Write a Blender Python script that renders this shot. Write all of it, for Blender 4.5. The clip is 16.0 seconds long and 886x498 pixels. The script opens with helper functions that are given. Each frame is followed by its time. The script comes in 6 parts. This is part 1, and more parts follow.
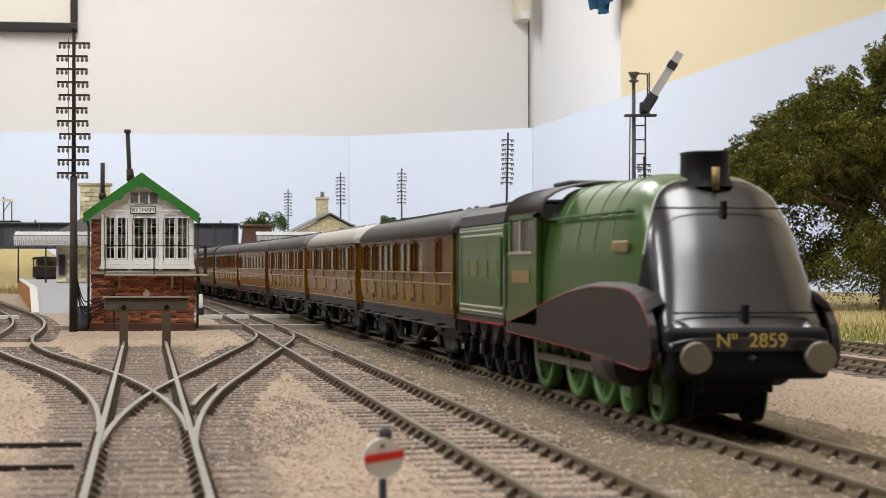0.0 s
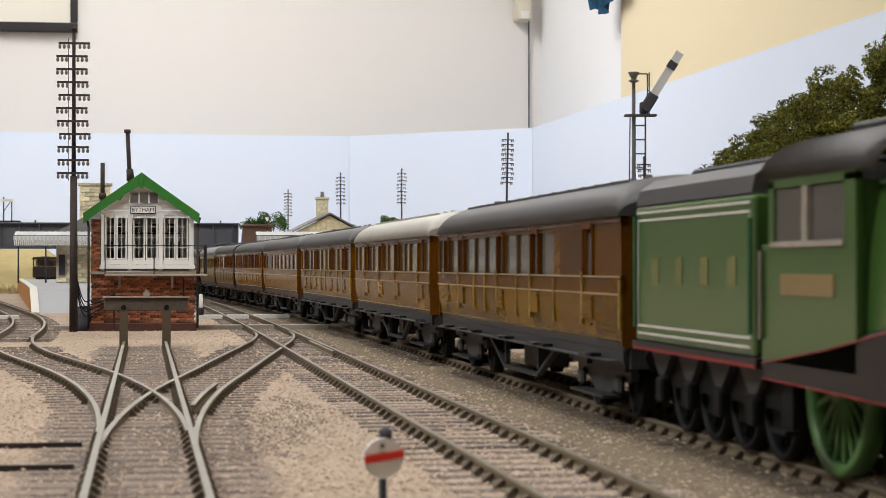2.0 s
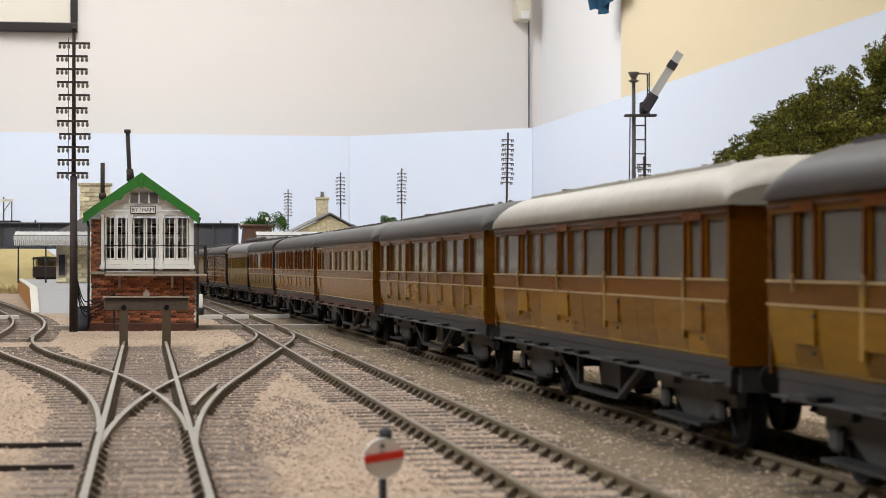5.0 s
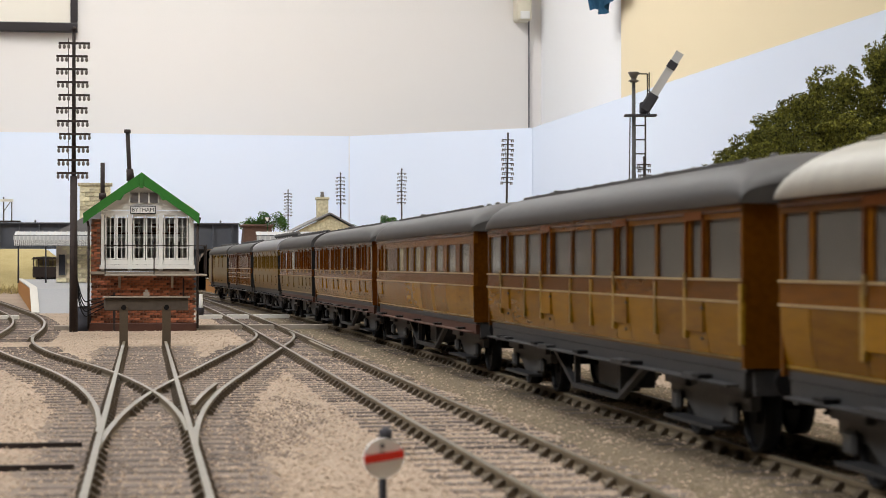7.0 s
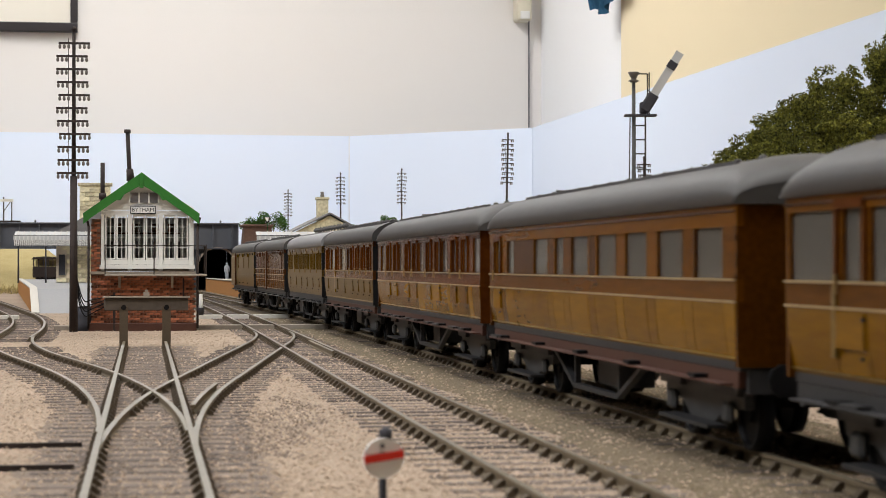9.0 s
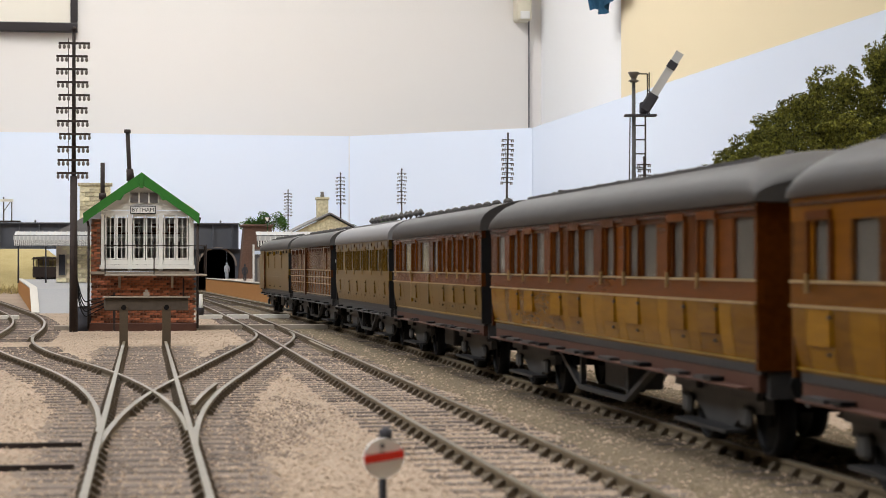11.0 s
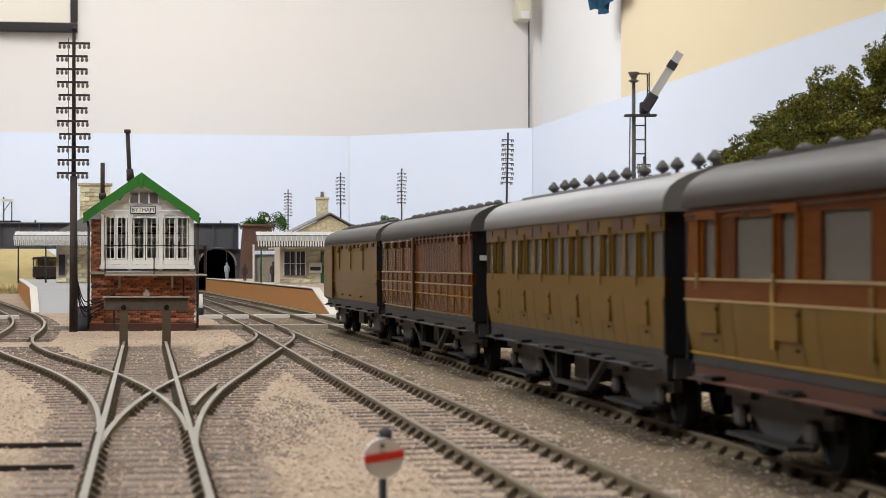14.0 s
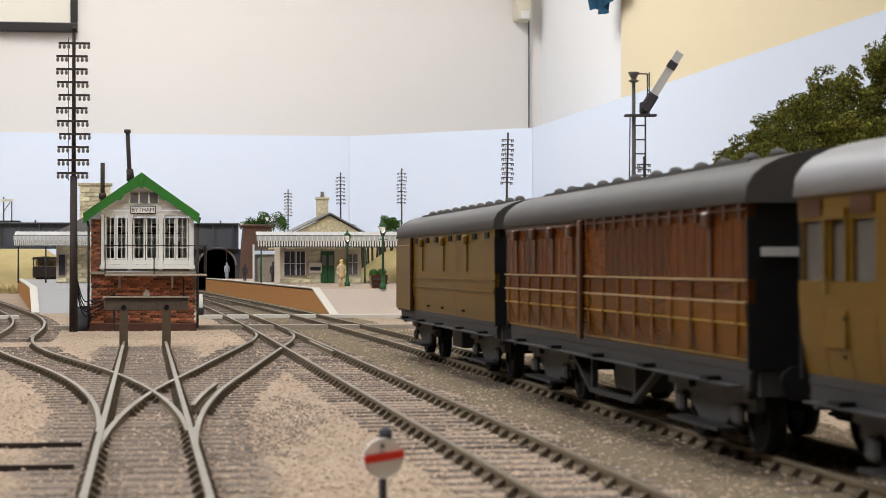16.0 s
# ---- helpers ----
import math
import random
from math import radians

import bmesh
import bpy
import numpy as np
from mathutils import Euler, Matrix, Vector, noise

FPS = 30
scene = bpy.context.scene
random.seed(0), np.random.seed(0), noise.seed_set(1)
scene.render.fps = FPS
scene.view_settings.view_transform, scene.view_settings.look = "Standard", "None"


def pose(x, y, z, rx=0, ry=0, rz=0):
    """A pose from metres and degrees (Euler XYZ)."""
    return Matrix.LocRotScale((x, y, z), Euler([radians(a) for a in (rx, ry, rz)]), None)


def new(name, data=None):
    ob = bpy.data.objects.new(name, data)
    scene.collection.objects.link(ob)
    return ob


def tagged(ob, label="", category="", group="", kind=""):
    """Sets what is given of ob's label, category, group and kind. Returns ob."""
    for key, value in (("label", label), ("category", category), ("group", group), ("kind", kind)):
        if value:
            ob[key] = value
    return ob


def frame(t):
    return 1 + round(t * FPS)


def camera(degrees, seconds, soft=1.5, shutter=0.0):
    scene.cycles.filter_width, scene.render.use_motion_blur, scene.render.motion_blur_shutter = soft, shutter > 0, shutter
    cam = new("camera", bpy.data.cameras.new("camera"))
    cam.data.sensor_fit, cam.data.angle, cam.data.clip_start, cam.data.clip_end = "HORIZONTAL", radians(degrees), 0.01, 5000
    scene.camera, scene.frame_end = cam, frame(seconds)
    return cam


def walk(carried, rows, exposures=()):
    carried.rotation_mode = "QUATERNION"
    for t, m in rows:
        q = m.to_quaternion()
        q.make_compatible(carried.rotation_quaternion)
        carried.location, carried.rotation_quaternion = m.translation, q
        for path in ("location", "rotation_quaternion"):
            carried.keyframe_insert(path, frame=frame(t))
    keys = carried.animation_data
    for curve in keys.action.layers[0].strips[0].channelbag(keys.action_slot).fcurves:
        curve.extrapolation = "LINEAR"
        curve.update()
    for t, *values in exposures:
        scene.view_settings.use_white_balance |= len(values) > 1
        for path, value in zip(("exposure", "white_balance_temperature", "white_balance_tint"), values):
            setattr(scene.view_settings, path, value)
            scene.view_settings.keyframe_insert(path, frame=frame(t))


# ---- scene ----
# A 4 mm to the foot model railway in a room. x: across the main line, y: away along it, z = 0 at the rail tops.
EYE = (0.0, 0.0, 0.0304)
cam = camera(25.24, 16.0, 0.85, 0.35)
cam.data.dof.use_dof, cam.data.dof.focus_distance, cam.data.dof.aperture_fstop = True, 1.15, 115.0
walk(cam, [(0.0, pose(*EYE, 90.475, 0, -8.595)), (16.0, pose(*EYE, 90.475, 0, -8.595))],
     [(0.0, -0.01, 6430, 10), (16.0, -0.01, 6430, 10)])

# ---- light: ceiling panels of the room, closed all round ----
world = bpy.data.worlds.new("world")
scene.world = world
world.use_nodes = True
world.node_tree.nodes["Background"].inputs[0].default_value = (0.9, 0.95, 1, 1)
world.node_tree.nodes["Background"].inputs[1].default_value = 0.15
LAMP_Z = 1.5
LAMPS = [(-0.10, 3.40, 18), (-1.55, 0.3, 32), (-1.75, 2.6, 10), (0.06, 0.36, 15)]
for lx, ly, watts in LAMPS:
    d = bpy.data.lights.new("ceiling_lamp", "AREA")
    d.shape, d.size, d.size_y, d.energy, d.color = "RECTANGLE", 0.6, 1.2, watts, (0.97, 0.985, 1.0)
    new("ceiling_lamp", d).matrix_world = pose(lx, ly, LAMP_Z - 0.03)


# ---- materials ----
def mat(name, col, rough=0.6, var=0.15, scale=900, bump=0.0, metal=0.0, rand=0.0, island=0.0, stretch=(1, 1, 1), coat=0.0, col2=None, big=40, bigvar=0.5, spec=0.25):
    """Two scales of noise over a base colour, with relief in metres."""
    m = bpy.data.materials.new(name)
    m.use_nodes = True
    nt = m.node_tree
    b = nt.nodes["Principled BSDF"]
    b.inputs["Roughness"].default_value, b.inputs["Metallic"].default_value, b.inputs["Coat Weight"].default_value = rough, metal, coat
    b.inputs["Coat Roughness"].default_value, b.inputs["Specular IOR Level"].default_value = 0.15, spec
    N = nt.nodes.new
    tc, mp = N("ShaderNodeTexCoord"), N("ShaderNodeMapping")
    mp.inputs["Scale"].default_value = stretch
    nt.links.new(tc.outputs["Object"], mp.inputs["Vector"])
    fine, wide = N("ShaderNodeTexNoise"), N("ShaderNodeTexNoise")
    fine.inputs["Scale"].default_value, wide.inputs["Scale"].default_value = scale, big
    fine.inputs["Detail"].default_value, wide.inputs["Detail"].default_value = 4, 3
    for n in (fine, wide):
        nt.links.new(mp.outputs[0], n.inputs["Vector"])
    last = None

    def math_node(op, a, bb):
        n = N("ShaderNodeMath")
        n.operation = op
        for i, v in enumerate((a, bb)):
            if isinstance(v, (int, float)):
                n.inputs[i].default_value = v
            else:
                nt.links.new(v, n.inputs[i])
        return n.outputs[0]
    v = math_node("ADD", math_node("MULTIPLY", math_node("SUBTRACT", fine.outputs[0], 0.5), var * 4),
                  math_node("MULTIPLY", math_node("SUBTRACT", wide.outputs[0], 0.5), var * 4 * bigvar))
    if rand:
        oi = N("ShaderNodeObjectInfo")
        v = math_node("ADD", v, math_node("MULTIPLY", math_node("SUBTRACT", oi.outputs["Random"], 0.5), 2 * rand))
    if island:
        g = N("ShaderNodeNewGeometry")
        v = math_node("ADD", v, math_node("MULTIPLY", math_node("SUBTRACT", g.outputs["Random Per Island"], 0.5), 2 * island))
    mix = N("ShaderNodeMix")
    mix.data_type = "RGBA"
    nt.links.new(math_node("ADD", v, 0.5), mix.inputs["Factor"])
    k = var + rand + island
    lo = [c * max(0.15, 1 - k) for c in col] if col2 is None else col
    hi = [min(1, c * (1 + k)) for c in col] if col2 is None else col2
    mix.inputs[6].default_value, mix.inputs[7].default_value = (*lo, 1), (*hi, 1)
    nt.links.new(mix.outputs[2], b.inputs["Base Color"])
    if bump:
        bp = N("ShaderNodeBump")
        bp.inputs["Distance"].default_value, bp.inputs["Strength"].default_value = bump, 0.8
        nt.links.new(fine.outputs[0], bp.inputs["Height"])
        nt.links.new(bp.outputs[0], b.inputs["Normal"])
    return m


def glass(name, tint=(0.9, 0.92, 0.9), rough=0.03, ior=1.45, clear=1.0):
    m = bpy.data.materials.new(name)
    m.use_nodes = True
    b = m.node_tree.nodes["Principled BSDF"]
    b.inputs["Base Color"].default_value, b.inputs["Transmission Weight"].default_value = (*tint, 1), clear
    b.inputs["Roughness"].default_value, b.inputs["IOR"].default_value = rough, ior
    return m


M = dict(
    ground=mat("ballast_ground", (0.205, 0.158, 0.120), 0.95, 0.24, 1500, 0.0005, col2=(0.43, 0.335, 0.255), big=9, bigvar=0.9),
    bed=mat("brown_ballast_bed", (0.085, 0.066, 0.040), 0.95, 0.25, 1500, 0.0005, col2=(0.19, 0.145, 0.092), big=20, bigvar=0.8),
    grit=mat("grit", (0.385, 0.298, 0.226), 0.95, 0.12, 900, island=0.36, big=9, bigvar=1.4),
    grit_dark=mat("dark_grit", (0.135, 0.105, 0.063), 0.95, 0.12, 900, island=0.36, big=16, bigvar=1.6),
    oily=mat("oily_ballast", (0.120, 0.094, 0.078), 0.95, 0.25, 1500, 0.0005, col2=(0.255, 0.200, 0.158), big=25, bigvar=1.1),
    soot=mat("soot_grit", (0.165, 0.132, 0.112), 0.95, 0.1, 900, island=0.35),
    grey_top=mat("grey_platform", (0.30, 0.305, 0.32), 0.9, 0.15, 600, 0.0002),
    bogie=mat("bogie_grey", (0.050, 0.050, 0.051), 0.5, 0.3, 500, big=120),
    sleeper=mat("weathered_sleeper", (0.115, 0.092, 0.080), 0.9, 0.24, 700, 0.0002, rand=0.28, stretch=(0.25, 1, 1)),
    chair=mat("chair_paint", (0.095, 0.072, 0.048), 0.7, 0.25, 1500),
    rail=mat("rail_side", (0.150, 0.116, 0.074), 0.6, 0.25, 500, 0.00005),
    railtop=mat("rail_head", (0.115, 0.096, 0.068), 0.45, 0.35, 250, metal=0.15),
    sky=mat("backscene_blue", (0.72, 0.81, 0.97), 0.8, 0.025, 30, big=3, bigvar=2),
    wall=mat("wall_paint", (0.775, 0.748, 0.725), 0.85, 0.012, 300, 0.0003, big=2, bigvar=2),
    white=mat("white_paint", (0.73, 0.73, 0.71), 0.6, 0.05, 500, big=30),
    # white paint, lifted and blued in place of daylight on the pier
    pier=mat("daylit_white_paint", (0.91, 0.92, 0.94), 0.6, 0.01, 100),
    cream=mat("cream_wall", (0.80, 0.69, 0.48), 0.85, 0.015, 300, 0.0003, big=2, bigvar=2),
    ceiling=mat("ceiling_paint", (0.85, 0.84, 0.8), 0.9, 0.02, 100),
    carpet=mat("carpet", (0.12, 0.12, 0.14), 0.95, 0.2, 200),
    teak=mat("varnished_teak", (0.050, 0.016, 0.002), 0.25, 0.17, 900, rand=0.4, stretch=(1, 0.12, 1), col2=(0.165, 0.060, 0.004), spec=0.05, big=60),
    teak_deep=mat("deep_brown_teak", (0.038, 0.0135, 0.002), 0.25, 0.17, 900, rand=0.35, stretch=(1, 0.12, 1), col2=(0.135, 0.054, 0.004), spec=0.05, big=60),
    teak_olive=mat("olive_brown_teak", (0.072, 0.031, 0.002), 0.24, 0.17, 900, rand=0.35, stretch=(1, 0.12, 1), col2=(0.205, 0.104, 0.004), spec=0.05, big=60),
    teak_red=mat("red_teak", (0.042, 0.011, 0.002), 0.25, 0.17, 900, rand=0.35, stretch=(1, 0.12, 1), col2=(0.140, 0.040, 0.005), spec=0.05, big=60),
    # golden teak; part of the gold is sandy ground's reflection put into the colour
    teak_gold_sheen=mat("golden_teak_sheen", (0.100, 0.040, 0.002), 0.23, 0.17, 900, rand=0.34, stretch=(1, 0.12, 1), col2=(0.260, 0.125, 0.005), spec=0.05, big=60),
    teak_dark=mat("dark_teak", (0.055, 0.018, 0.006), 0.3, 0.2, 900, rand=0.15, coat=0.2),
    brown=mat("plain_brown", (0.125, 0.069, 0.009), 0.34, 0.14, 700, rand=0.1, stretch=(1, 0.2, 1), coat=0.02, spec=0.1),
    bead=mat("lined_beading", (0.35, 0.25, 0.12), 0.4, 0.2, 900),
    ochre=mat("ochre_teak", (0.20, 0.115, 0.008), 0.28, 0.3, 900, rand=0.4, coat=0.15),
    roof_dark=mat("dark_grey_roof", (0.048, 0.046, 0.047), 0.55, 0.2, 300, big=30, stretch=(1, 0.4, 1)),
    roof_grey=mat("grey_roof", (0.066, 0.064, 0.064), 0.58, 0.2, 300, big=30, stretch=(1, 0.4, 1)),
    roof_light=mat("light_grey_roof", (0.20, 0.20, 0.21), 0.5, 0.08, 300, big=40),
    roof_white=mat("white_roof", (0.32, 0.305, 0.27), 0.5, 0.22, 250, big=40),
    under=mat("underframe_grey", (0.034, 0.034, 0.036), 0.5, 0.3, 600, big=100),
    under_red=mat("underframe_brown", (0.075, 0.032, 0.022), 0.55, 0.2, 600),
    black=mat("black_paint", (0.010, 0.010, 0.011), 0.55, 0.25, 500, spec=0.1),
    glossblack=mat("casing_black", (0.013, 0.013, 0.016), 0.26, 0.15, 300, coat=0.35, spec=0.55),
    maroon=mat("maroon_lining", (0.22, 0.02, 0.02), 0.5, 0.1, 500),
    valance=mat("valance_grey", (0.022, 0.018, 0.018), 0.42, 0.2, 300),
    green=mat("apple_green", (0.040, 0.092, 0.019), 0.3, 0.1, 400, coat=0.3, big=50, spec=0.4),
    wheelgreen=mat("wheel_green", (0.075, 0.165, 0.045), 0.4, 0.15, 400, spec=0.4),
    darkgreen=mat("dark_green", (0.03, 0.10, 0.04), 0.45, 0.1, 500),
    boxgreen=mat("box_green", (0.035, 0.17, 0.03), 0.5, 0.15, 600),
    red=mat("red_paint", (0.62, 0.035, 0.02), 0.5, 0.08, 500),
    buffer=mat("buffer_steel", (0.20, 0.18, 0.135), 0.4, 0.15, 500, metal=0.4),
    gold=mat("gold_transfer", (0.55, 0.40, 0.10), 0.4, 0.08, 600),
    brass=mat("brass", (0.27, 0.19, 0.085), 0.4, 0.15, 500, metal=0.35),
    bandline=mat("pale_green_lining", (0.15, 0.23, 0.11), 0.4, 0.1, 400),
    oldgold=mat("faded_gold", (0.14, 0.14, 0.045), 0.5, 0.2, 900),
    steel=mat("steel", (0.32, 0.31, 0.29), 0.35, 0.15, 500, metal=0.8),
    brick=mat("red_brick", (0.245, 0.088, 0.046), 0.85, 0.3, 700, 0.0001, rand=0.5),
    pier_brick=mat("sooty_brick", (0.150, 0.092, 0.072), 0.9, 0.3, 500, 0.0002, big=60),
    stone_mortar=mat("stone_mortar", (0.66, 0.58, 0.46), 0.9, 0.2, 500),
    mortar=mat("mortar", (0.19, 0.115, 0.08), 0.9, 0.2, 900),
    orange=mat("platform_brick", (0.44, 0.21, 0.07), 0.85, 0.16, 400, 0.0001, big=60),
    stone=mat("yellow_stone", (0.70, 0.60, 0.42), 0.9, 0.25, 400, 0.0002, rand=0.3),
    slate=mat("slate", (0.17, 0.165, 0.17), 0.6, 0.2, 400),
    platform=mat("platform_top", (0.37, 0.31, 0.27), 0.9, 0.15, 700, 0.0002, big=30),
    coping=mat("pale_coping", (0.52, 0.50, 0.46), 0.8, 0.1, 500),
    girder=mat("girder_grey", (0.115, 0.125, 0.15), 0.6, 0.12, 200, big=30),
    yellowgrass=mat("dry_grass", (0.24, 0.19, 0.075), 0.95, 0.25, 700, 0.001, col2=(0.47, 0.385, 0.19), big=60),
    blade=mat("grass_blades", (0.36, 0.29, 0.12), 0.9, 0.15, 300, island=0.4),
    greengrass=mat("green_blades", (0.17, 0.21, 0.035), 0.9, 0.15, 300, island=0.4),
    leaf=mat("foliage", (0.024, 0.027, 0.003), 0.85, 0.15, 200, island=0.5, col2=(0.175, 0.172, 0.024), big=70, bigvar=1.5),
    bush=mat("bush_leaf", (0.05, 0.12, 0.02), 0.85, 0.15, 200, island=0.5),
    bark=mat("bark", (0.115, 0.075, 0.045), 0.9, 0.3, 300, 0.0006),
    pole=mat("pole_brown", (0.035, 0.026, 0.024), 0.75, 0.3, 400),
    insulator=mat("insulator", (0.13, 0.115, 0.105), 0.5, 0.1, 400),
    beam=mat("beam_brown", (0.105, 0.085, 0.068), 0.85, 0.25, 500, 0.0001),
    # dark colour for unseen walls, chosen to dim reflections in the train
    dim=mat("darkened_unseen_wall", (0.095, 0.075, 0.052), 0.9, 0.05, 100),
    awning=mat("awning_grey", (0.50, 0.51, 0.52), 0.6, 0.08, 300),
    timber=mat("grey_timber", (0.30, 0.26, 0.215), 0.85, 0.2, 500, 0.0001, rand=0.15),
    frame=mat("picture_frame", (0.028, 0.024, 0.026), 0.4, 0.1, 100),
    paper=mat("picture_paper", (0.78, 0.74, 0.66), 0.7, 0.03, 60),
    cloth=mat("blue_cloth", (0.03, 0.11, 0.20), 0.9, 0.3, 150),
    plastic=mat("cream_plastic", (0.66, 0.62, 0.50), 0.4, 0.03, 100),
    figure=mat("figurine_dark", (0.05, 0.05, 0.06), 0.8, 0.2, 500),
    figure_pale=mat("figurine_tan", (0.55, 0.42, 0.26), 0.8, 0.2, 500),
    figure_grey=mat("figurine_grey", (0.34, 0.37, 0.42), 0.8, 0.2, 500),
    interior=mat("coach_interior", (0.17, 0.145, 0.12), 0.8, 0.2, 200, island=0.35),
    glass=glass("window_glass"),
    coachglass=glass("coach_glass", (0.24, 0.225, 0.20), 0.12, 1.35, 0.6),
    diffuser=mat("lamp_diffuser", (0.9, 0.9, 0.88), 0.5, 0.01, 50),
)
e = M["diffuser"].node_tree.nodes["Principled BSDF"]
e.inputs["Emission Color"].default_value, e.inputs["Emission Strength"].default_value = (1, 0.965, 0.91, 1), 5.0


# ---- building helpers ----
def box(bm, x0, x1, y0, y1, z0, z1):
    vs = [bm.verts.new((x, y, z)) for z in (z0, z1) for x, y in ((x0, y0), (x1, y0), (x1, y1), (x0, y1))]
    for f in ((3, 2, 1, 0), (4, 5, 6, 7), (0, 1, 5, 4), (1, 2, 6, 5), (2, 3, 7, 6), (3, 0, 4, 7)):
        bm.faces.new([vs[i] for i in f])
    return bm


def boxes(*spans):
    bm = bmesh.new()
    for s in spans:
        box(bm, *s)
    return bm


def bevelled(bm, w, seg=2):
    bmesh.ops.bevel(bm, geom=list(bm.edges), offset=w, segments=seg, affect="EDGES", profile=0.5)
    return bm


def tube(bm, p0, p1, r0, r1=None, n=10):
    """A capped, tapered round bar from p0 to p1."""
    r1 = r0 if r1 is None else r1
    p0, p1 = Vector(p0), Vector(p1)
    q = (p1 - p0).to_track_quat("Z", "Y").to_matrix()
    rings = [[bm.verts.new(p + q @ Vector((r * math.cos(a), r * math.sin(a), 0))) for a in (2 * math.pi * i / n for i in range(n))] for p, r in ((p0, r0), (p1, r1))]
    for i in range(n):
        f = bm.faces.new((rings[0][i], rings[0][(i + 1) % n], rings[1][(i + 1) % n], rings[1][i]))
        f.smooth = n > 6
    bm.faces.new(rings[0][::-1])
    bm.faces.new(rings[1])
    return bm


def bar(p0, p1, r0, r1=None, n=10):
    return tube(bmesh.new(), p0, p1, r0, r1, n)


def lathe(bm, profile, n=14, at=(0, 0, 0)):
    """Rings of (radius, height) about z."""
    rings = [[bm.verts.new((at[0] + r * math.cos(2 * math.pi * i / n), at[1] + r * math.sin(2 * math.pi * i / n), at[2] + z)) for i in range(n)] for r, z in profile]
    for a, b in zip(rings, rings[1:]):
        for i in range(n):
            bm.faces.new((a[i], a[(i + 1) % n], b[(i + 1) % n], b[i])).smooth = True
    bm.faces.new(rings[0][::-1])
    bm.faces.new(rings[-1])
    return bm


def slab(bm, pts, axis, a0, a1):
    """A polygon of pairs, pulled along an axis (0, 1 or 2) from a0 to a1."""
    def at(p, a):
        c = list(p)
        c.insert(axis, a)
        return c
    lo, hi = [[bm.verts.new(at(p, a)) for p in pts] for a in (a0, a1)]
    n = len(pts)
    bm.faces.new(lo[::-1])
    bm.faces.new(hi)
    for i in range(n):
        bm.faces.new((lo[i], lo[(i + 1) % n], hi[(i + 1) % n], hi[i]))
    bmesh.ops.recalc_face_normals(bm, faces=list(bm.faces))
    return bm


def part(name, bm, material, parent=None, label="", at=None):
    me = bpy.data.meshes.new(name)
    bm.to_mesh(me)
    bm.free()
    me.materials.append(material)
    ob = new(name, me)
    ob.parent = parent
    if at is not None:
        ob.matrix_basis = at
    return tagged(ob, label)


def piece(name, me, parent, at):
    ob = new(name, me)
    ob.parent = parent
    ob.matrix_basis = at
    return ob


def mesh_of(name, bm, material):
    me = bpy.data.meshes.new(name)
    bm.to_mesh(me)
    bm.free()
    me.materials.append(material)
    return me


def thing(name, label, category, group="", at=None, kind=""):
    ob = new(name)
    ob.empty_display_size = 0.005
    if at is not None:
        ob.matrix_basis = at
    return tagged(ob, label, category, group, kind)


def lettering(name, text, size, material, parent, at, extrude=0.00008):
    c = bpy.data.curves.new(name, "FONT")
    c.body, c.size, c.extrude, c.align_x, c.align_y = text, size, extrude, "CENTER", "CENTER"
    c.materials.append(material)
    ob = new(name, c)
    ob.parent = parent
    ob.matrix_basis = at
    return ob


def bend(y, y0, y1, r):
    """Sideways shift of a line that leaves the straight at y0 and runs straight again from y1."""
    if y < y0:
        return 0.0
    if y < y1:
        return -(y - y0) ** 2 / (2 * r)
    return -(y1 - y0) ** 2 / (2 * r) - (y1 - y0) / r * (y - y1)


TRAIN_X = 0.108


def main_x(y):
    return TRAIN_X + bend(y, 0.5, 1.7, 29.0)


def second_x(y):
    return 0.0603 + bend(y, 0.75, 2.2, 40.0)


def siding_x(y):
    return 0.0004


def branch_x(y):
    if y < 0.36:
        return 0.0004
    if y < 0.62:
        return -0.185 * (y - 0.36) ** 2 / 0.52
    if y < 0.68:
        return -0.02405 - 0.185 * (y - 0.62)
    u = min(y, 0.88) - 0.68
    return -0.03515 - 0.185 * u + 0.165 * u * u / 0.4 - 0.02 * max(0, y - 0.88)


def crossover_x(y):
    if y < 0.30:
        return 0.0004
    if y < 0.53:
        return 0.13 * (y - 0.3) ** 2 / 0.46
    if y < 0.80:
        return 0.01495 + 0.13 * (y - 0.53)
    u = min(y, 0.95) - 0.80
    return 0.05005 + 0.13 * u - 0.13 * u * u / 0.30


def loop_x(y):
    return -0.056 + bend(y, 0.9, 1.3, 3.33)


def relief_x(y):
    return 0.2245 + 0.0 * y


def far_relief_x(y):
    return 0.2725 + 0.0 * y

# ---- room ----
def panel(name, a, b, z0, z1, thick, material, label, category, kind="structure"):
    """An upright slab from a to b, thickened away from the room's middle."""
    d = Vector((b[0] - a[0], b[1] - a[1]))
    n = Vector((d.y, -d.x)).normalized() * thick
    bm = slab(bmesh.new(), [a, b, (b[0] + n.x, b[1] + n.y), (a[0] + n.x, a[1] + n.y)], 2, z0, z1)
    return tagged(part(name, bm, material), label, category, kind=kind)


